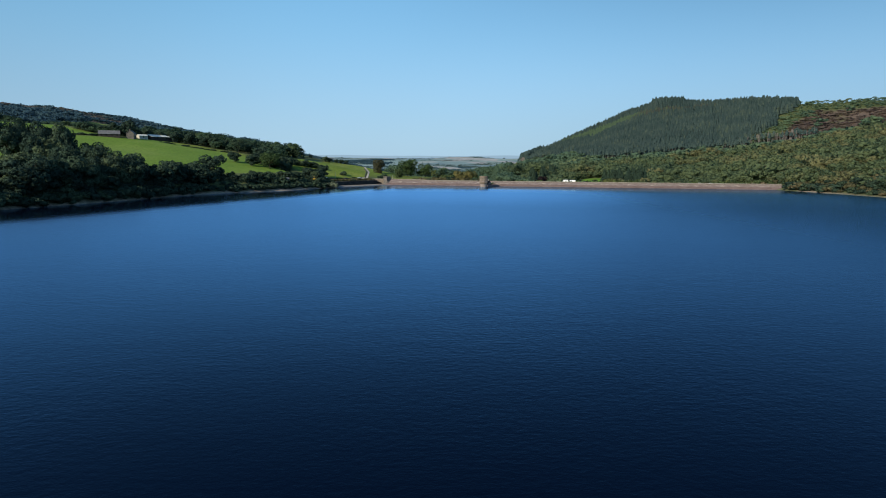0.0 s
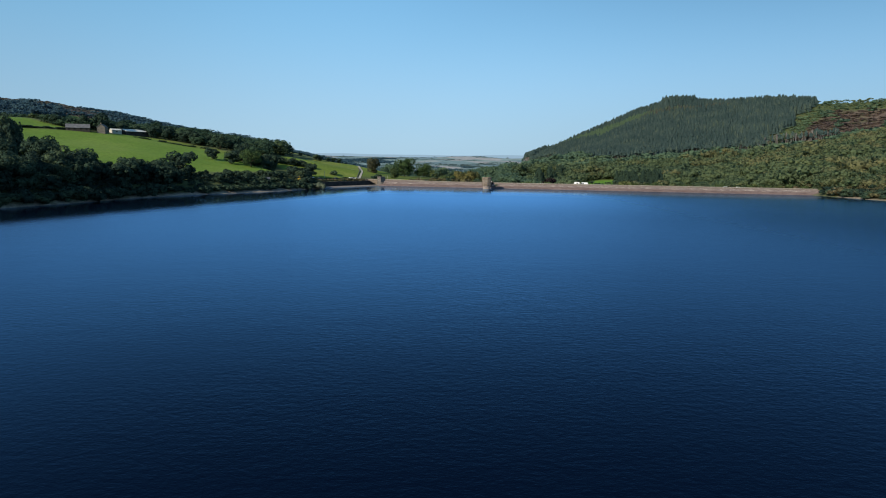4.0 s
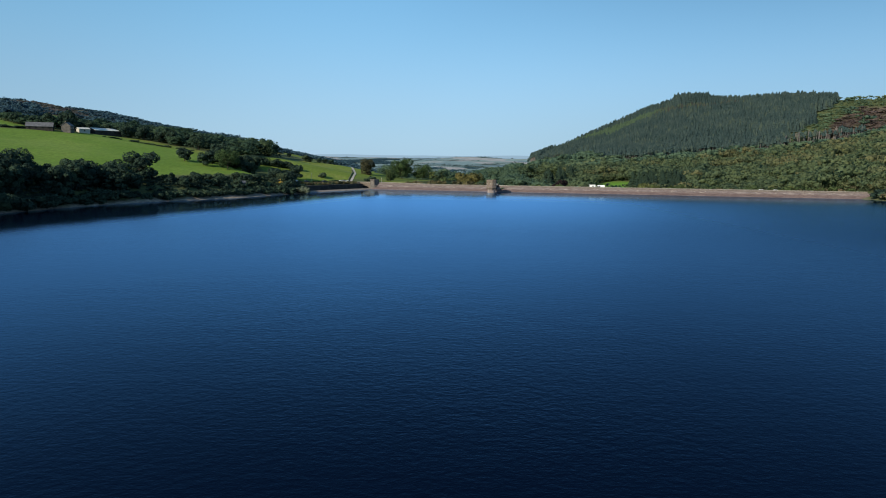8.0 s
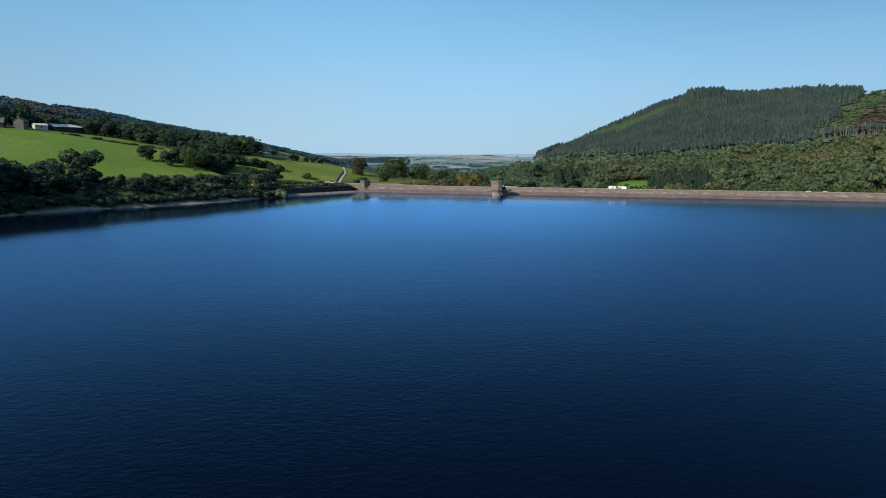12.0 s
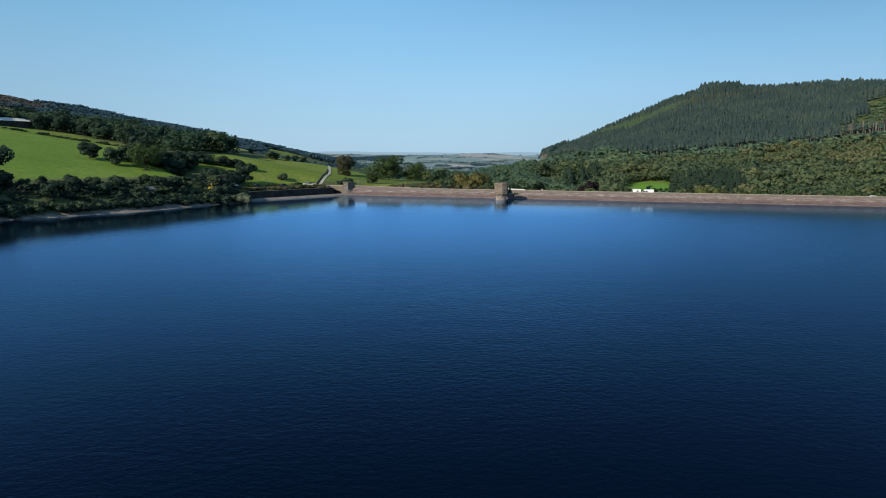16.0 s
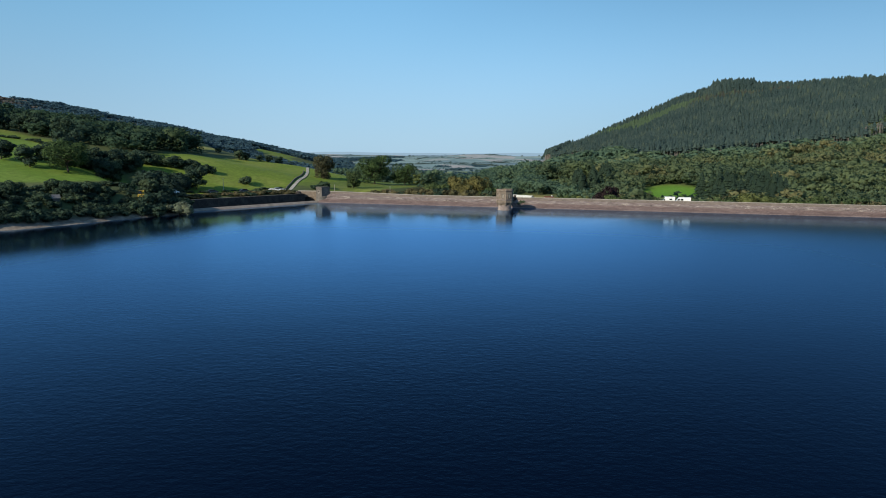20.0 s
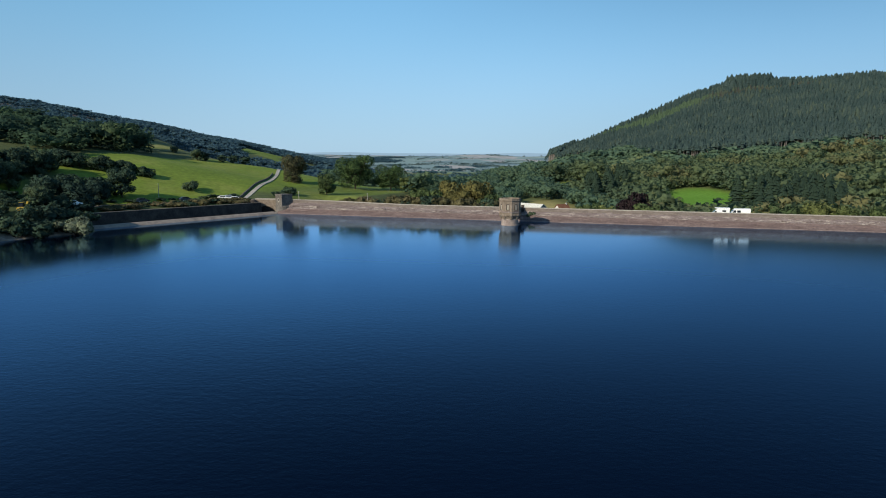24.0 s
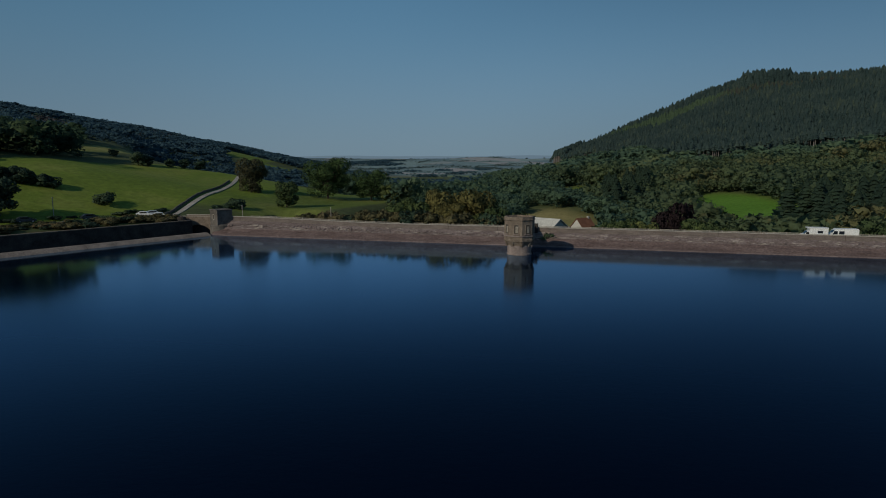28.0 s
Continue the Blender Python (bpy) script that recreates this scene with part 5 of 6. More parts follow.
def pole_model(seed):
    rng = np.random.RandomState(seed)
    V = [(0.027 * math.cos(a), 0.027 * math.sin(a), z) for z in (0, 0.8) for a in (0, 2.09, 4.19)]
    F = [(0, 1, 4), (0, 4, 3), (1, 2, 5), (1, 5, 4), (2, 0, 3), (2, 3, 5)]
    V = np.array(V)
    return V, np.array(F), V * (40, 40, 0)


WOOD = [crown_model(80 + i, 155, 0.068, 11, 4) for i in range(6)]
WOODFINE = [crown_model(85 + i, 260, 0.061, 13, 5) for i in range(6)]
WOODFAR = [crown_model(90 + i, 40, 0.125, 7, 2) for i in range(5)]
WOODTINY = [crown_model(95 + i, 16, 0.21, 5, 1) for i in range(5)]
HEDGE_BIT = [crown_model(98 + i, 12, 0.24, 5, 0) for i in range(3)]
EDGECON = [conifer_model(110 + i, 4, 7, 0.62) for i in range(3)]
CONIF = [conifer_model(100 + i, 6, 6) for i in range(5)]
POLE = [pole_model(1)]


def jitter_grid(x0, x1, y0, y1, d, seed):
    rng = np.random.RandomState(seed)
    gx, gy = np.meshgrid(np.arange(x0, x1, d), np.arange(y0, y1, d))
    n = gx.size
    return gx.ravel() + rng.uniform(-0.5, 0.5, n) * d, gy.ravel() + rng.uniform(-0.5, 0.5, n) * d, rng


def forest_edge(p):
    """How far down the hill the plantation reaches."""
    return np.interp(p, (-400, -385, -350, -318, -295, -231, -165, -100, -2, 33, 76, 97, 112, 130, 171, 345), (15, 28, 100, 165, 195, 210, 232, 295, 342, 356, 368, 335, 293, 272, 260, 242)) + 8 * np.sin(p / 19.0) + 4 * np.sin(p / 7.3)


# right hill: conifers above, broadleaf below
X, Y, rng = jitter_grid(150, 1150, 500, 1600, 3.4, 7)
p, q = ridge_frame(X, Y)
edge = forest_edge(p)
conif = (q > -70) & (q < edge) & (p > -392) & (p < 200 + 7 * np.sin(q / 17.0) + 4 * np.sin(q / 6.1))
band = np.interp(p, (-300, -250, -175, -110, -80, -55, -10, 60), (10, 33, 75, 102, 84, 56, 40, 26)) + 5 * np.sin(p / 13.0)
larch = conif & (np.abs(q - band) < np.interp(p, (-300, -250, -175, -110, -80, -50, 0, 60), (8, 17, 32, 46, 32, 17, 11, 6))) & (p < 75) & (p > -300)
H = rng.uniform(9.5, 16.5, len(X)) + 8 * ((p > -58) & (p < 3) & (q < 22)) + 7 * (p < -325)
low_e = conif & ~larch & (q > edge - 12 - 22 * (p < -250)) & ((p > 45) | (p < -250))
left_e = conif & ((p < -374) | (p < -325) & (q > edge - 45))
row = np.interp(p, (180, 200, 211, 239, 280), (250, 243, 212, 200, 188))
stand = (p > 195) & (p < 282) & (np.abs(q - row) < 8)
bare = low_e | left_e | stand
plain_c = conif & ~larch & ~bare
scatter(CONIF, X[plain_c], Y[plain_c], H[plain_c], H[plain_c] * 1.4, M_HAZED_CONIFER, "conifer_plantation", "dense dark green conifer plantation on the hillside", 1, "forest", tint=np.clip(0.4 + 0.4 * waves(X, Y, 110, 33) + 0.35 * waves(X, Y, 37, 34) + rng.normal(0, 0.28, len(X)), 0, 1)[plain_c])
scatter(CONIF, X[larch], Y[larch], H[larch] * 0.85, H[larch] * 1.3, M_LARCH, "larch_strip", "paler green larches between darker conifers", 2, "forest", tint=np.clip(0.2 + step((p + 125) / 80) * 0.75 + rng.normal(0, 0.08, len(X)), 0, 1)[larch])
crowned = bare & ~(stand & (rng.uniform(0, 1, len(X)) < 0.6))
scatter(EDGECON, X[crowned], Y[crowned], H[crowned], H[crowned], M_HAZED_CONIFER, "edge_conifers", "high-crowned conifers at the plantation's edge", 19, "forest")
# bare trunks along the plantation's cut edges
scatter(POLE, X[bare], Y[bare], H[bare] * 1.15, H[bare], M_PALEBARK, "bare_trunks", "pale bare trunks at the plantation's edge", 3, "trunks")

X, Y, rng = jitter_grid(120, 1000, 430, 1700, 6.7, 8)
p, q = ridge_frame(X, Y)
a, s = dam_frame(X, Y)
open_ = np.maximum(field_mask(X, Y), tawny_mask(X, Y)) > 0.25
edge = forest_edge(p)
row = np.interp(p, (180, 200, 211, 239, 280, 420), (250, 243, 212, 200, 188, 175))
rust = (q < row - 8) & (q > 42) & (p > 232) & (p < 420) & (waves(X, Y, 60, 61) > -0.6)
strip = (q < row - 8) & (q > 25) & (p >= 200) & (p <= 232)
br = ((q >= edge) & (p < 200) | (p >= 200) & (q > -60)) & ~strip & ~((p >= 180) & (p < 282) & (q > row - 8) & (q < row + 24)) & (p > -650) & (q < 780) & ~open_ & ~rust & ~((q < edge + 26) & (p > 45) & (p < 200)) & ~((q < edge + 110) & (p < -285)) & ~((p < -374) & (p > -480) & (q < 300)) & ((s > 60) | (a > 300)) & (ground(X, Y) > -40)
near, fine = (Y < 820) & (Y >= 620), Y < 620
Hb = rng.uniform(6.0, 12.0, len(X)) * np.where(rng.uniform(0, 1, len(X)) < 0.25, 1.4, 1.0) * np.where((p > 200) & (q < 45), 0.5, 1.0)
tint = np.clip(0.34 + 0.45 * waves(X, Y, 130, 31) + 0.35 * waves(X, Y, 45, 36) + 0.3 * (q < 480) * (q > 240) * (p > 0) + 0.25 * (p > 250) + rng.normal(0, 0.13, len(X)), 0, 1)
scatter(WOODFINE, X[br & fine], Y[br & fine], Hb[br & fine] * 1.12, Hb[br & fine] * 1.3, M_WOOD, "lower_wood", "mixed broadleaf wood behind the dam", 20, tint=tint[br & fine])
scatter(WOOD, X[br & near], Y[br & near], Hb[br & near] * 1.12, Hb[br & near] * 1.35, M_WOOD, "hillside_wood", "mixed green and olive broadleaf wood on the lower hillside", 4, tint=tint[br & near])
far_ = br & ~near & ~fine
scatter(WOODFAR, X[far_], Y[far_], Hb[far_], Hb[far_] * 1.5, M_MIDWOOD, "valley_wood", "broadleaf wood along the valley side", 5, tint=tint[far_])
rust &= rng.uniform(0, 1, len(X)) < 0.92
scatter(WOODFAR, X[rust], Y[rust], Hb[rust] * 0.28, Hb[rust] * 1.15, M_RUST, "rusty_clearing", "rust-brown bracken and brash on a cleared slope", 6, "scrub", tint=rng.uniform(0, 1, rust.sum()))
scatter(WOODFAR, X[strip], Y[strip], Hb[strip] * 0.4, Hb[strip] * 0.9, M_LARCH, "young_larch_strip", "strip of bright young larch beside the plantation", 30, "scrub", tint=np.clip(rng.normal(0.3, 0.15, strip.sum()), 0, 0.75))
# undergrowth that closes the belt along the left shore
X, Y, rng = jitter_grid(-330, -55, 150, 500, 3.6, 28)
u, v = shore_frame(X, Y)
ub, wide = bank_frame(u, v)
ok = (ub > wide + 0.6) & ~((np.abs(v + 101) < 2.2) & (u < 12)) & (u < 33 + 10 * step((-205 - v) / 30) - 12 * step((v + 140) / 30)) & (v > -350) & (v < -58) & (ground(X, Y) > 0.7) & ~((np.abs(v + 76) < 2.6) & (u > 8) & (u < 15)) & ~((np.abs(v + 62) < 2.4) & (u > 9) & (u < 16))
H = rng.uniform(2.6, 4.8, len(X)) * (0.66 + 0.34 * step((-v - 140) / 70))
scatter(WOOD, X[ok], Y[ok], H[ok], H[ok] * 1.5, M_BELT, "shore_undergrowth", "dense dark undergrowth beneath the shore trees", 29, "undergrowth", tint=np.clip(rng.normal(0.35, 0.25, len(X)), 0, 1)[ok])
# abutment slope right of the dam
X, Y, rng = jitter_grid(262, 520, 150, 520, 7.5, 9)
p, q = ridge_frame(X, Y)
ok = (q > 620) & (ground(X, Y) > 2.5) & ((X > 266) | (Y > 408))
H = rng.uniform(6, 11, len(X))
scatter(WOOD, X[ok], Y[ok], H[ok], H[ok] * 1.2, M_WOOD, "abutment_wood", "olive and yellow-green wood above the lake shore", 10, tint=np.clip(0.6 + rng.normal(0, 0.25, len(X)), 0, 1)[ok])
# groups of dark conifers below the hill
SPRUCE = [conifer_model(120 + i, 15, 11, 0.04, 0.24) for i in range(4)]
ax, sx = dam_point(rng.uniform(170, 207, 46), rng.uniform(98, 165, 46))
cx = np.concatenate([ax, rng.normal(127, 7, 16), rng.normal(150, 6, 8)])
cy = np.concatenate([sx, rng.normal(655, 10, 16), rng.normal(700, 8, 8)])
H = rng.uniform(15, 21, len(cx))
scatter(SPRUCE, cx, cy, H, H * 1.1, M_SPRUCE, "spruce_group", "groups of dark spruces in the valley", 11, "forest", tint=rng.uniform(0, 0.5, len(cx)))

# valley bottom woods
X, Y, rng = jitter_grid(-420, 420, 560, 2300, 9.5, 12)
u, v = shore_frame(X, Y)
p, q = ridge_frame(X, Y)
uu = u - 0.75 * np.maximum(v - 80, 0)
a, s = dam_frame(X, Y)
open_ = np.maximum(field_mask(X, Y), tawny_mask(X, Y)) > 0.25
glade = waves(X, Y, 260, 41) > 0.34
ok = (uu < 25) & ((q > 760) | (X < 122)) & ~open_ & (s > 60) & ~((v > -20) & (v < 130) & (u > 0) & (u < 100)) & ~(glade & (Y > 900))
ok |= (Y > 1100) & (uu < 40) & (p < -520) & ~glade
H = rng.uniform(8, 13, len(X))
tint = np.clip(rng.normal(0.42, 0.2, len(X)), 0, 1)
H = np.where(Y > 1000, H * 0.62, H)
ok &= (Y < 1350) | ((waves(X, Y, 140, 43) > 0.42) & (rng.uniform(0, 1, len(X)) < 0.6))
n_, m_, f_ = ok & (Y < 720), ok & (Y >= 720) & (Y < 1000), ok & (Y >= 1000)
scatter(WOOD, X[m_], Y[m_], H[m_], H[m_] * 1.2, M_MIDWOOD, "valley_middle_wood", "trees and woods along the stream", 21, tint=tint[m_])
scatter(WOODFINE, X[n_], Y[n_], H[n_], H[n_] * 1.2, M_MIDWOOD, "valley_floor_wood", "trees and woods on the valley floor", 13, tint=tint[n_])
scatter(WOODTINY, X[f_], Y[f_], H[f_], H[f_] * 2.0, M_HAZED_WOOD, "lower_valley_wood", "bluish woods further down the valley", 18, tint=tint[f_])

# left hillside woods above the pastures
X, Y, rng = jitter_grid(-1000, -20, 330, 1900, 9.0, 14)
u, v = shore_frame(X, Y)
uu = u - 0.75 * np.maximum(v - 80, 0)
open_ = np.maximum(field_mask(X, Y), tawny_mask(X, Y)) > 0.1
keep = (uu > 5) & ~open_ & ((u > 97) | (v > 122)) & (uu < 760)
keep &= ~((waves(X, Y, 220, 51) > 0.36) & (u > 300))
keep &= ~((v < -70) & (u > 245) & (u < 300))
keep &= ~((v > 34) & (u < 300) & (rng.uniform(0, 1, len(X)) < 0.35))
keep &= ~((u < 206) & (v < -18))
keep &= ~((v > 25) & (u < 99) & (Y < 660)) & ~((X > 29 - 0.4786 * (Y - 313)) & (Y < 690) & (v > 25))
H = rng.uniform(9, 15, len(X))
near = keep & (Y < 650)
far_ = keep & (Y >= 650)
scatter(WOODFINE, X[near], Y[near], H[near] * np.minimum(np.interp(Y[near], (560, 600, 650), (1.08, 0.8, 0.66)), np.interp(v[near], (-70, -10, 30), (0.58, 0.7, 1.08))), H[near] * 1.25, M_UPPER, "upper_wood", "dark green wood above the pastures", 15, tint=np.clip(rng.normal(0.45, 0.25, len(X)), 0, 1)[near])
far_ &= X > -640
mid_ = far_ & (Y < 900)
far_ &= ~mid_
H = H * np.where(Y < 760, np.interp(X, (-300, -200, -140), (0.8, 0.55, 0.38)), 0.8)
heath = ((far_ & (waves(X, Y, 190, 57) > np.where(Y < 1060, -0.45, 0.1))) | (mid_ & (Y > 780) & (X < -430))) & (X < -330) & (Y < 1500)
mid_ &= ~heath
scatter(WOOD, X[mid_], Y[mid_], H[mid_], np.maximum(H[mid_] * 1.5, 9.0), M_HAZED_WOOD, "middle_wood", "woods on the hillside beyond the pastures", 22, tint=np.clip(rng.normal(0.15, 0.15, len(X)), 0, 1)[mid_])
far_ &= ~heath
scatter(WOODTINY, X[heath], Y[heath], H[heath] * 0.3, H[heath] * 1.4, M_HEATH, "heath", "purple-brown heather and bracken on the upper ridge", 26, "heath", tint=rng.uniform(0, 1, heath.sum()))
scatter(WOODFAR, X[far_], Y[far_], H[far_] * 0.85, H[far_] * 1.5, M_HAZED_WOOD, "ridge_wood", "dark wooded ridge beyond the farm", 16, tint=np.clip(rng.normal(0.1, 0.12, len(X)), 0, 1)[far_])

# the far ridge
X, Y, rng = jitter_grid(-640, -150, 1000, 3600, 13.5, 24)
u, v = shore_frame(X, Y)
uu = u - 0.75 * np.maximum(v - 80, 0)
far_ = ((uu >= 760) | (Y > 1900) | (uu < 5)) & (waves(X, Y, 300, 52) < 0.5) & (ground(X, Y) > 2)
H = rng.uniform(9, 13, len(X))
scatter(WOODTINY, X[far_], Y[far_], H[far_] * 0.8, H[far_] * 1.5, M_HAZED_WOOD, "far_ridge_wood", "bluish woods on the long ridge", 25, tint=np.clip(rng.normal(0.15, 0.12, len(X)), 0, 1)[far_])

# far hedgerows and copses on the plain
rng = np.random.RandomState(77)
xs, ys = [], []
for _ in range(240):
    x0, y0 = rng.uniform(-900, 1300), rng.uniform(1700, 4300)
    ang = rng.choice((0.15, 1.4)) + rng.normal(0, 0.25)
    n = rng.randint(14, 46)
    t = np.arange(n) * rng.uniform(5, 9)
    xs.append(x0 + t * math.cos(ang) * 1.3)
    ys.append(y0 + t * math.sin(ang))
X, Y = np.concatenate(xs), np.concatenate(ys)
H = rng.uniform(2.4, 5.5, len(X)) * np.where(rng.uniform(0, 1, len(X)) < 0.08, 1.8, 1.0)
scatter(HEDGE_BIT, X, Y, H, H * 1.8, M_HAZED_HEDGE, "far_hedgerows", "hedgerows and copses on the distant farmland", 17, "hedgerow", tint=np.clip(rng.normal(0.2, 0.1, len(X)), 0, 1))


# ---- the hills at the edge of sight ----
def build_backdrop():
    """Low hills many miles off, as strips that glow in the haze's colour."""
    m, nt, b = material("glowing_haze", 1.0)
    # Emission puts the haze's brightness into the strips; no lamp lights them.
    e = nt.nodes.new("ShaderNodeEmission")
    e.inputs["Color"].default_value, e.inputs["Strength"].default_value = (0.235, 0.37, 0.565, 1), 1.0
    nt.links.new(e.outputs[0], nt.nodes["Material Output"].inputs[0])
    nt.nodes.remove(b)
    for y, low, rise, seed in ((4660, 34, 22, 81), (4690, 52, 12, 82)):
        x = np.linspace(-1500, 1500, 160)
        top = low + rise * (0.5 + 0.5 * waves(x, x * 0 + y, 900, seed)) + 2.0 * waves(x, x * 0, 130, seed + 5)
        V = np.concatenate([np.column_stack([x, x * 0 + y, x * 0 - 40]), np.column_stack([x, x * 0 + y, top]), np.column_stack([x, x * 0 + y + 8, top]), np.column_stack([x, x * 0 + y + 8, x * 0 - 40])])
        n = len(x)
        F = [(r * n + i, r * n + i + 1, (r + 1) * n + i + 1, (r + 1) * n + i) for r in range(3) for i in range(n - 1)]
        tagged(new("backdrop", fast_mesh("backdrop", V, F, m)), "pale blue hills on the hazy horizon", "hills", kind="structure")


build_backdrop()


# ---- buildings ----
def gabled(name, label, x, y, turn, length, width, eaves, ridge, wall_mat, roof_mat, windows=3, base=None):
    z = float(ground(x, y)) if base is None else base
    h = thing(name, label, "building", at=(x, y, z), turn=turn)
    L, W = length / 2, width / 2
    bm = bmesh.new()
    sec = [(-W, -2.0), (W, -2.0), (W, eaves), (0, ridge - 0.12), (-W, eaves)]
    ends = [[bm.verts.new((sx * L, py, pz)) for py, pz in sec] for sx in (-1, 1)]
    for i in range(5):
        j = (i + 1) % 5
        bm.faces.new((ends[0][i], ends[0][j], ends[1][j], ends[1][i]))
    bm.faces.new(ends[0])
    bm.faces.new(ends[1][::-1])
    bmesh.ops.recalc_face_normals(bm, faces=bm.faces)
    part("wall", bm, wall_mat, h)
    for s in (-1, 1):
        bm = bmesh.new()
        o = 0.35
        k = (ridge - eaves) / W
        pts = [(s * (W + o), eaves - k * o), (0, ridge), (0, ridge + 0.2), (s * (W + o), eaves - k * o + 0.2)]
        e = [[bm.verts.new((sx * (L + 0.3), py, pz)) for py, pz in pts] for sx in (-1, 1)]
        for i in range(4):
            j = (i + 1) % 4
            bm.faces.new((e[0][i], e[0][j], e[1][j], e[1][i]))
        bm.faces.new(e[0])
        bm.faces.new(e[1][::-1])
        bmesh.ops.recalc_face_normals(bm, faces=bm.faces)
        part("roof", bm, roof_mat, h)
    for i in range(windows):
        cx = -L + length * (i + 0.5) / windows
        for s in (-1, 1):
            part("window", box(cx - 0.5, cx + 0.5, s * W - 0.04, s * W + 0.04, eaves * 0.35, eaves * 0.8), M_GLASS, h)
    return h


farm = gabled("farmhouse", "grey rendered farmhouse with a slate roof", -233.0, 516.0, 100, 7, 5.5, 4.2, 6.4, M_GATE, M_SLATE, 2)
part("chimney", box(-3.4, -2.7, -0.35, 0.35, 5.4, 7.3, 0.03), M_STONE, farm)
gabled("barn", "long dark slate-roofed stone barn", -247, 509, 25, 15, 8, 2.0, 4.6, M_DARKSTONE, M_SLATE, 4)
gabled("cattle_shed", "low farm shed with a pale sheet roof", -224.5, 546.5, 61.5, 20, 10, 2.7, 4.4, M_DARKSTONE, M_SHEET, 2)
gabled("outbuilding", "small white farm outbuilding", -230.5, 530, 50, 7, 5, 2.4, 3.4, M_RENDER, M_SHEET, 1)
lodge = gabled("lodge", "white lodge with a red clay roof below the dam", 77.2, 533, 35, 5.6, 5.0, 5.0, 7.7, M_LIME, M_TILE, 2, base=-6.6)
part("chimney", box(1.9, 2.5, -0.35, 0.35, 6.9, 8.3, 0.03), M_RENDER, lodge)
gabled("treatment_works", "low building with a pale sheet roof below the dam", 61.0, 522.5, -45, 16, 13, 2.6, 6.4, M_RENDER, M_SHEET, 3, base=-4.2)
gabled("pump_hut", "small pale stone hut above the beach", -87.8, 415.4, 40, 2.0, 1.8, 1.7, 2.4, M_GATE, M_SLATE, 0)
gabled("cottage", "cottage with a grey roof among trees", 22, 640, 30, 11, 7, 4.5, 7.5, M_RENDER, M_SLATE, 3, base=-6.0)


# ---- vehicles ----
def wheels(v, places, r=0.34, half=0.86):
    for x in places:
        for s in (-1, 1):
            bm = lathe([(r, -0.11), (r, 0.11)], 14)
            bmesh.ops.transform(bm, matrix=Matrix.Translation((x, s * half, r)) @ Matrix.Rotation(math.pi / 2, 4, "X"), verts=bm.verts)
            w = part("tyre", bm, M_RUBBER, v)
            bm = lathe([(r * 0.6, -0.12), (r * 0.6, 0.12)], 10)
            bmesh.ops.transform(bm, matrix=Matrix.Translation((x, s * half, r)) @ Matrix.Rotation(math.pi / 2, 4, "X"), verts=bm.verts)
            part("rim", bm, M_METAL, w)


def panel_van(x, y, z, turn):
    v = thing("panel_van", "long white panel van parked on the dam road", "van", at=(x, y, z), turn=turn)
    out = [(-2.85, 0.35), (2.85, 0.35), (2.95, 0.95), (2.2, 1.25), (1.55, 2.15), (1.2, 2.42), (-2.75, 2.46), (-2.88, 2.2)]
    part("body", profile_body(out, 0.98, 0.9), M_WHITE, v)
    part("windscreen", profile_body([(2.16, 1.30), (1.58, 2.12), (1.52, 2.12), (2.1, 1.30)], 0.80, 0.95), M_GLASS, v)
    for s in (-1, 1):
        part("cab_window", box(1.02, 1.72, s * 0.955 - 0.03, s * 0.955 + 0.03, 1.28, 1.95), M_GLASS, v)
        part("side_window", box(-0.2, 0.75, s * 0.952 - 0.03, s * 0.952 + 0.03, 1.30, 1.95), M_GLASS, v)
        part("mirror", box(1.75, 1.9, s * 1.1 - 0.1, s * 1.1 + 0.1, 1.3, 1.6, 0.03), M_RUBBER, v)
        part("headlight", box(2.72, 2.93, s * 0.75 - 0.16, s * 0.75 + 0.16, 0.8, 1.0, 0.03), M_METAL, v)
        part("tail_light", box(-2.92, -2.84, s * 0.88 - 0.06, s * 0.88 + 0.06, 0.9, 1.5), M_TILE, v)
    part("bumper", box(2.8, 3.02, -0.95, 0.95, 0.32, 0.62, 0.04), M_RUBBER, v)
    wheels(v, (-1.75, 1.95))


def camper(x, y, z, turn):
    v = thing("camper_van", "white camper van with a raised flat roof", "van", at=(x, y, z), turn=turn)
    part("cab", profile_body([(0.6, 0.35), (2.5, 0.35), (2.55, 0.9), (1.85, 1.15), (1.2, 1.85), (0.6, 1.9)], 0.9, 0.88), M_WHITE, v)
    part("living_box", box(-2.6, 0.9, -1.0, 1.0, 0.5, 2.35, 0.06), M_WHITE, v)
    part("roof_pod", box(-2.65, 1.25, -1.03, 1.03, 2.35, 2.58, 0.05), M_WHITE, v)
    part("windscreen", profile_body([(1.82, 1.2), (1.24, 1.82), (1.18, 1.82), (1.76, 1.2)], 0.74, 0.95), M_GLASS, v)
    for s in (-1, 1):
        part("cab_window", box(0.95, 1.5, s * 0.87 - 0.03, s * 0.87 + 0.03, 1.15, 1.65), M_GLASS, v)
        part("side_window", box(-1.6, -0.6, s * 1.0 - 0.02, s * 1.0 + 0.02, 1.4, 1.9), M_GLASS, v)
        part("headlight", box(2.35, 2.56, s * 0.66 - 0.14, s * 0.66 + 0.14, 0.72, 0.9, 0.03), M_METAL, v)
    wheels(v, (-1.6, 1.75))


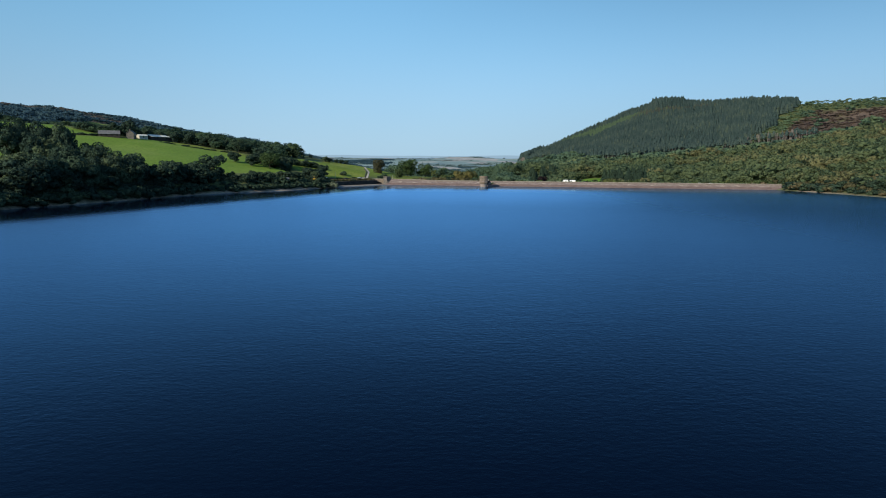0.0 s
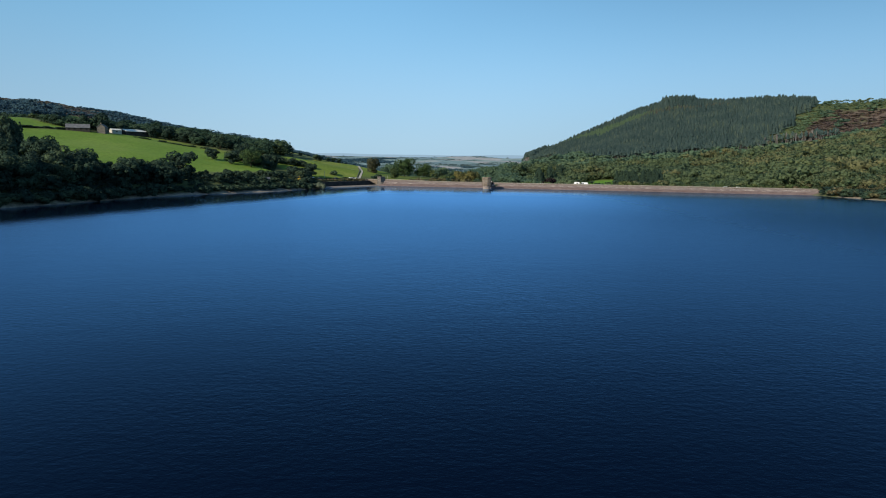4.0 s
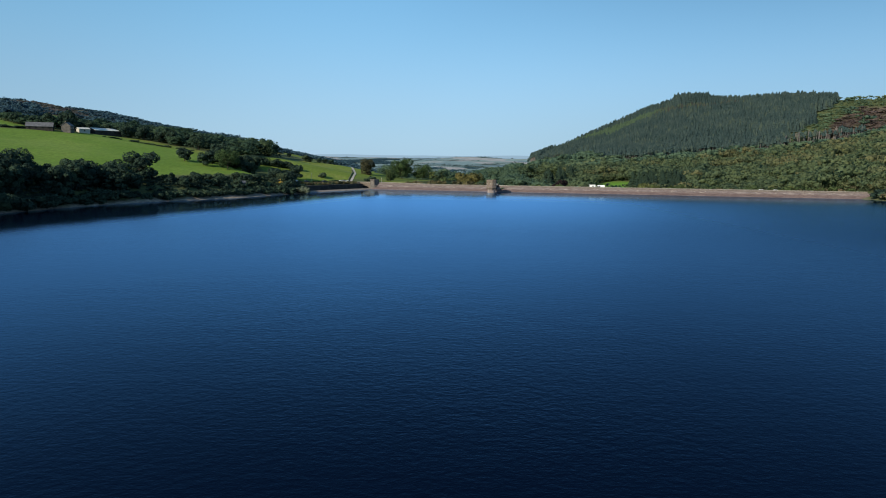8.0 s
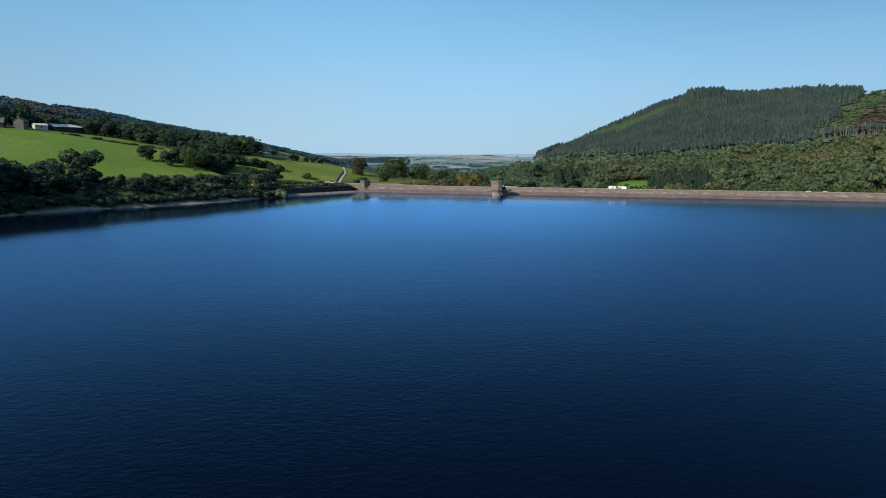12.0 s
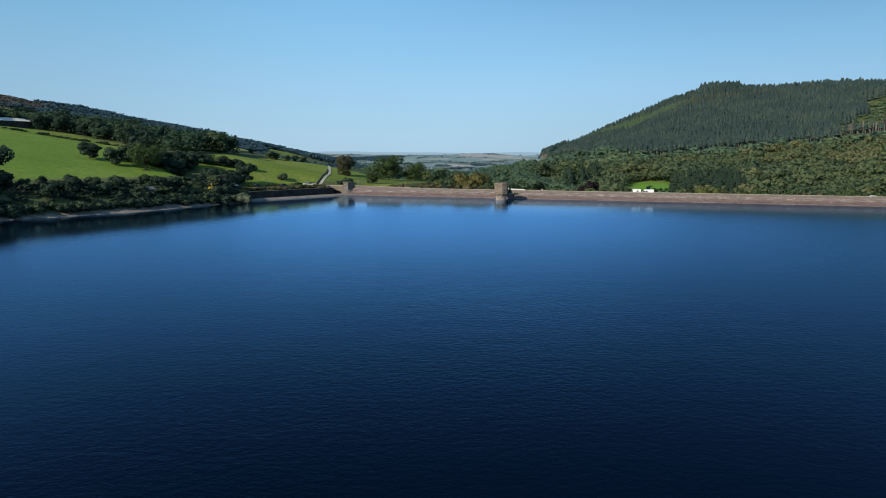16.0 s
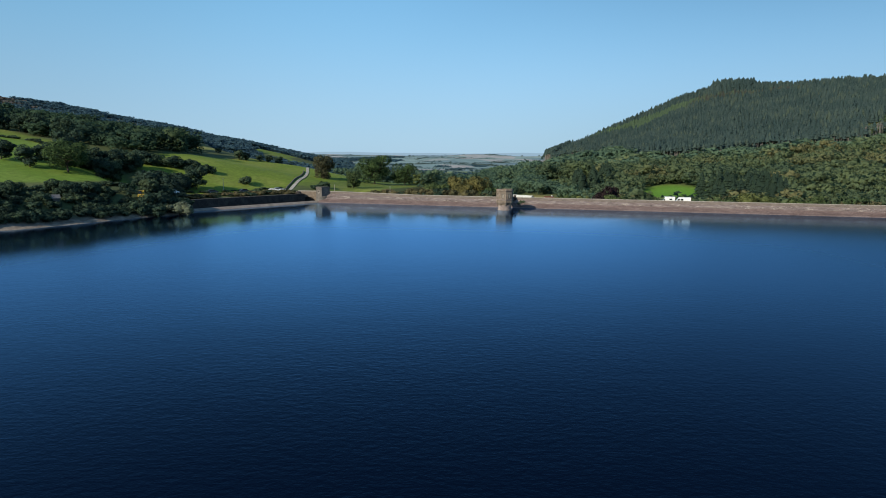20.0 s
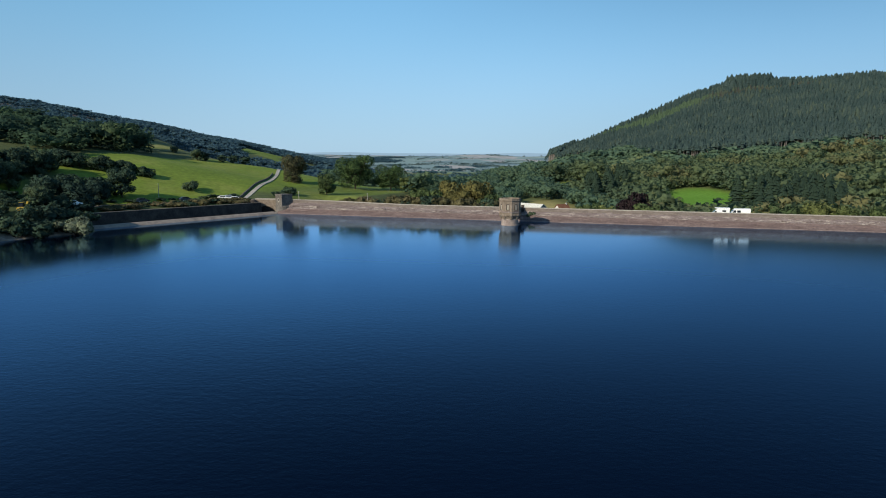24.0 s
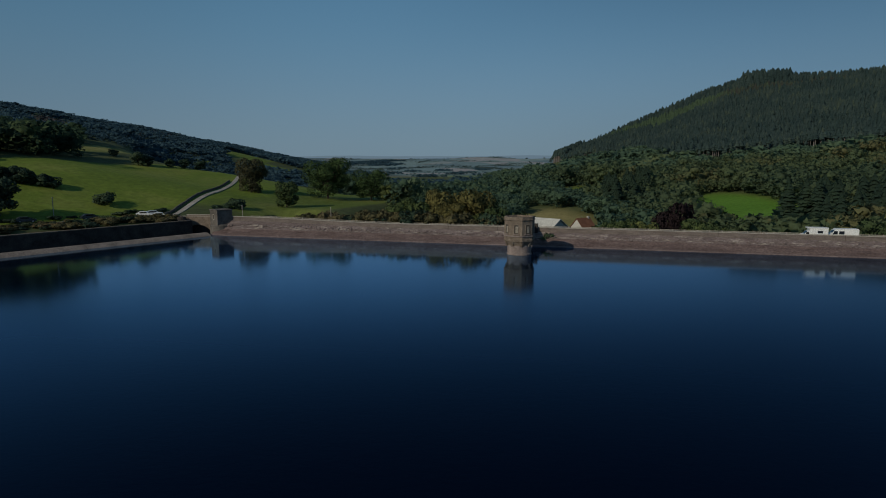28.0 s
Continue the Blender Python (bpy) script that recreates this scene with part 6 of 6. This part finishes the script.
def car(name, label, paint, x, y, turn, long=4.3, z=None):
    z = float(ground(x, y)) + 0.12 if z is None else z
    v = thing(name, label, "car", at=(x, y, z), turn=turn)
    k = long / 4.3
    out = [(-2.1 * k, 0.28), (2.1 * k, 0.28), (2.15 * k, 0.68), (1.15 * k, 0.92), (0.45 * k, 1.42), (-1.25 * k, 1.46), (-1.95 * k, 1.0), (-2.14 * k, 0.92)]
    part("body", profile_body(out, 0.88, 0.8), paint, v)
    part("windscreen", profile_body([(1.12 * k, 0.96), (0.5 * k, 1.38), (0.44 * k, 1.38), (1.04 * k, 0.96)], 0.7, 0.92), M_GLASS, v)
    part("rear_window", profile_body([(-1.9 * k, 1.03), (-1.3 * k, 1.41), (-1.22 * k, 1.41), (-1.82 * k, 1.03)], 0.7, 0.92), M_GLASS, v)
    for s in (-1, 1):
        part("side_window", box(-1.2 * k, 0.55 * k, s * 0.80 - 0.03, s * 0.80 + 0.03, 0.98, 1.32), M_GLASS, v)
        part("headlight", box(1.98 * k, 2.16 * k, s * 0.64 - 0.14, s * 0.64 + 0.14, 0.58, 0.72, 0.02), M_METAL, v)
    wheels(v, (-1.3 * k, 1.35 * k), 0.31, 0.78)


DAM_TURN = math.degrees(math.atan2(DAM_D[1], DAM_D[0]))
vx, vy = dam_point(*(144.9, 7.2))
panel_van(vx, vy, 2.6, DAM_TURN + 180)
vx, vy = dam_point(*(139.6, 7.2))
camper(vx, vy, 2.6, DAM_TURN + 180)
car("estate_car", "white estate car parked by the bridge", M_WHITE, -48.8, 508.3, 15, 4.4)
car("hatchback", "white hatchback parked beside the bridge", M_WHITE, -44.3, 507.6, 20)
car("estate_car", "silver estate car parked by the lane", M_SILVER, -47.6, 511.2, 25, 4.5)
for i, (x, y) in enumerate(((-58.5, 499.0), (-68.6, 489.0))):
    car("parked_car", "dark car parked among scrub on the shore road", M_DARKCAR, x, y, 45)
car("hatchback", "white car parked under the shore trees", M_WHITE, -68.2, 449.8, 60)
x, y = dam_point(236.1, 8.0)
car("saloon_car", "white car parked towards the dam's far end", M_WHITE, x, y, DAM_TURN, z=2.6)
x, y = dam_point(243.7, 8.0)
car("saloon_car", "white car parked towards the dam's far end", M_WHITE, x, y, DAM_TURN, z=2.6)


def excavator(x, y, turn):
    v = thing("excavator", "yellow tracked excavator parked among the shore trees", "excavator", at=(x, y, float(ground(x, y)) + 0.02), turn=turn)
    for s in (-1, 1):
        t = part("track", profile_body([(-1.5, 0.15), (-1.2, 0.0), (1.2, 0.0), (1.5, 0.15), (1.55, 0.45), (1.3, 0.7), (-1.3, 0.7), (-1.55, 0.45)], 0.25), M_RUBBER, v)
        t.location.y = s * 0.9
    part("body", box(-1.7, 0.9, -1.1, 1.1, 0.85, 1.75, 0.12), M_YELLOW, v)
    part("counterweight", box(-2.1, -1.6, -1.05, 1.05, 0.8, 1.7, 0.15), M_YELLOW, v)
    part("cab", box(-0.3, 1.1, 0.15, 1.05, 1.75, 2.75, 0.08), M_GLASS, v)
    part("cab_roof", box(-0.38, 1.18, 0.08, 1.12, 2.75, 2.85, 0.03), M_YELLOW, v)
    part("boom", profile_body([(0.7, 1.4), (1.1, 1.4), (2.3, 2.5), (3.9, 2.2), (3.9, 2.5), (2.2, 2.9)], 0.2), M_YELLOW, v)
    part("stick", profile_body([(3.6, 2.6), (4.0, 2.6), (4.2, 0.9), (3.95, 0.8)], 0.16), M_YELLOW, v)
    part("bucket", profile_body([(3.6, 0.95), (4.3, 0.95), (4.4, 0.35), (3.9, 0.1), (3.3, 0.4)], 0.45), M_RUBBER, v)


excavator(-73.6, 438.9, 105)


# ---- poles ----
def pole(x, y, high, label, lamp=False):
    z = float(ground(x, y))
    t = thing("pole" if not lamp else "lamp_post", label, "pole", at=(x, y, z))
    part("shaft", lathe([(0.12, -0.3), (0.08, high)], 8), M_PALE if lamp else M_BARK, t)
    part("cap", lathe([(0.16, high), (0.16, high + 0.12), (0.05, high + 0.2)], 8), M_METAL, t)


pole(*dam_point(26, 13.5), 4.6, "pale lamp post behind the dam parapet", True)
pole(*dam_point(1.5, 9.5), 4.2, "pale post beside the gatehouse", True)
pole(-67, 497.5, 4.6, "thin pale post at the pasture's edge", True)
pole(90, 590, 8.0, "wooden pole in the meadow below the dam")
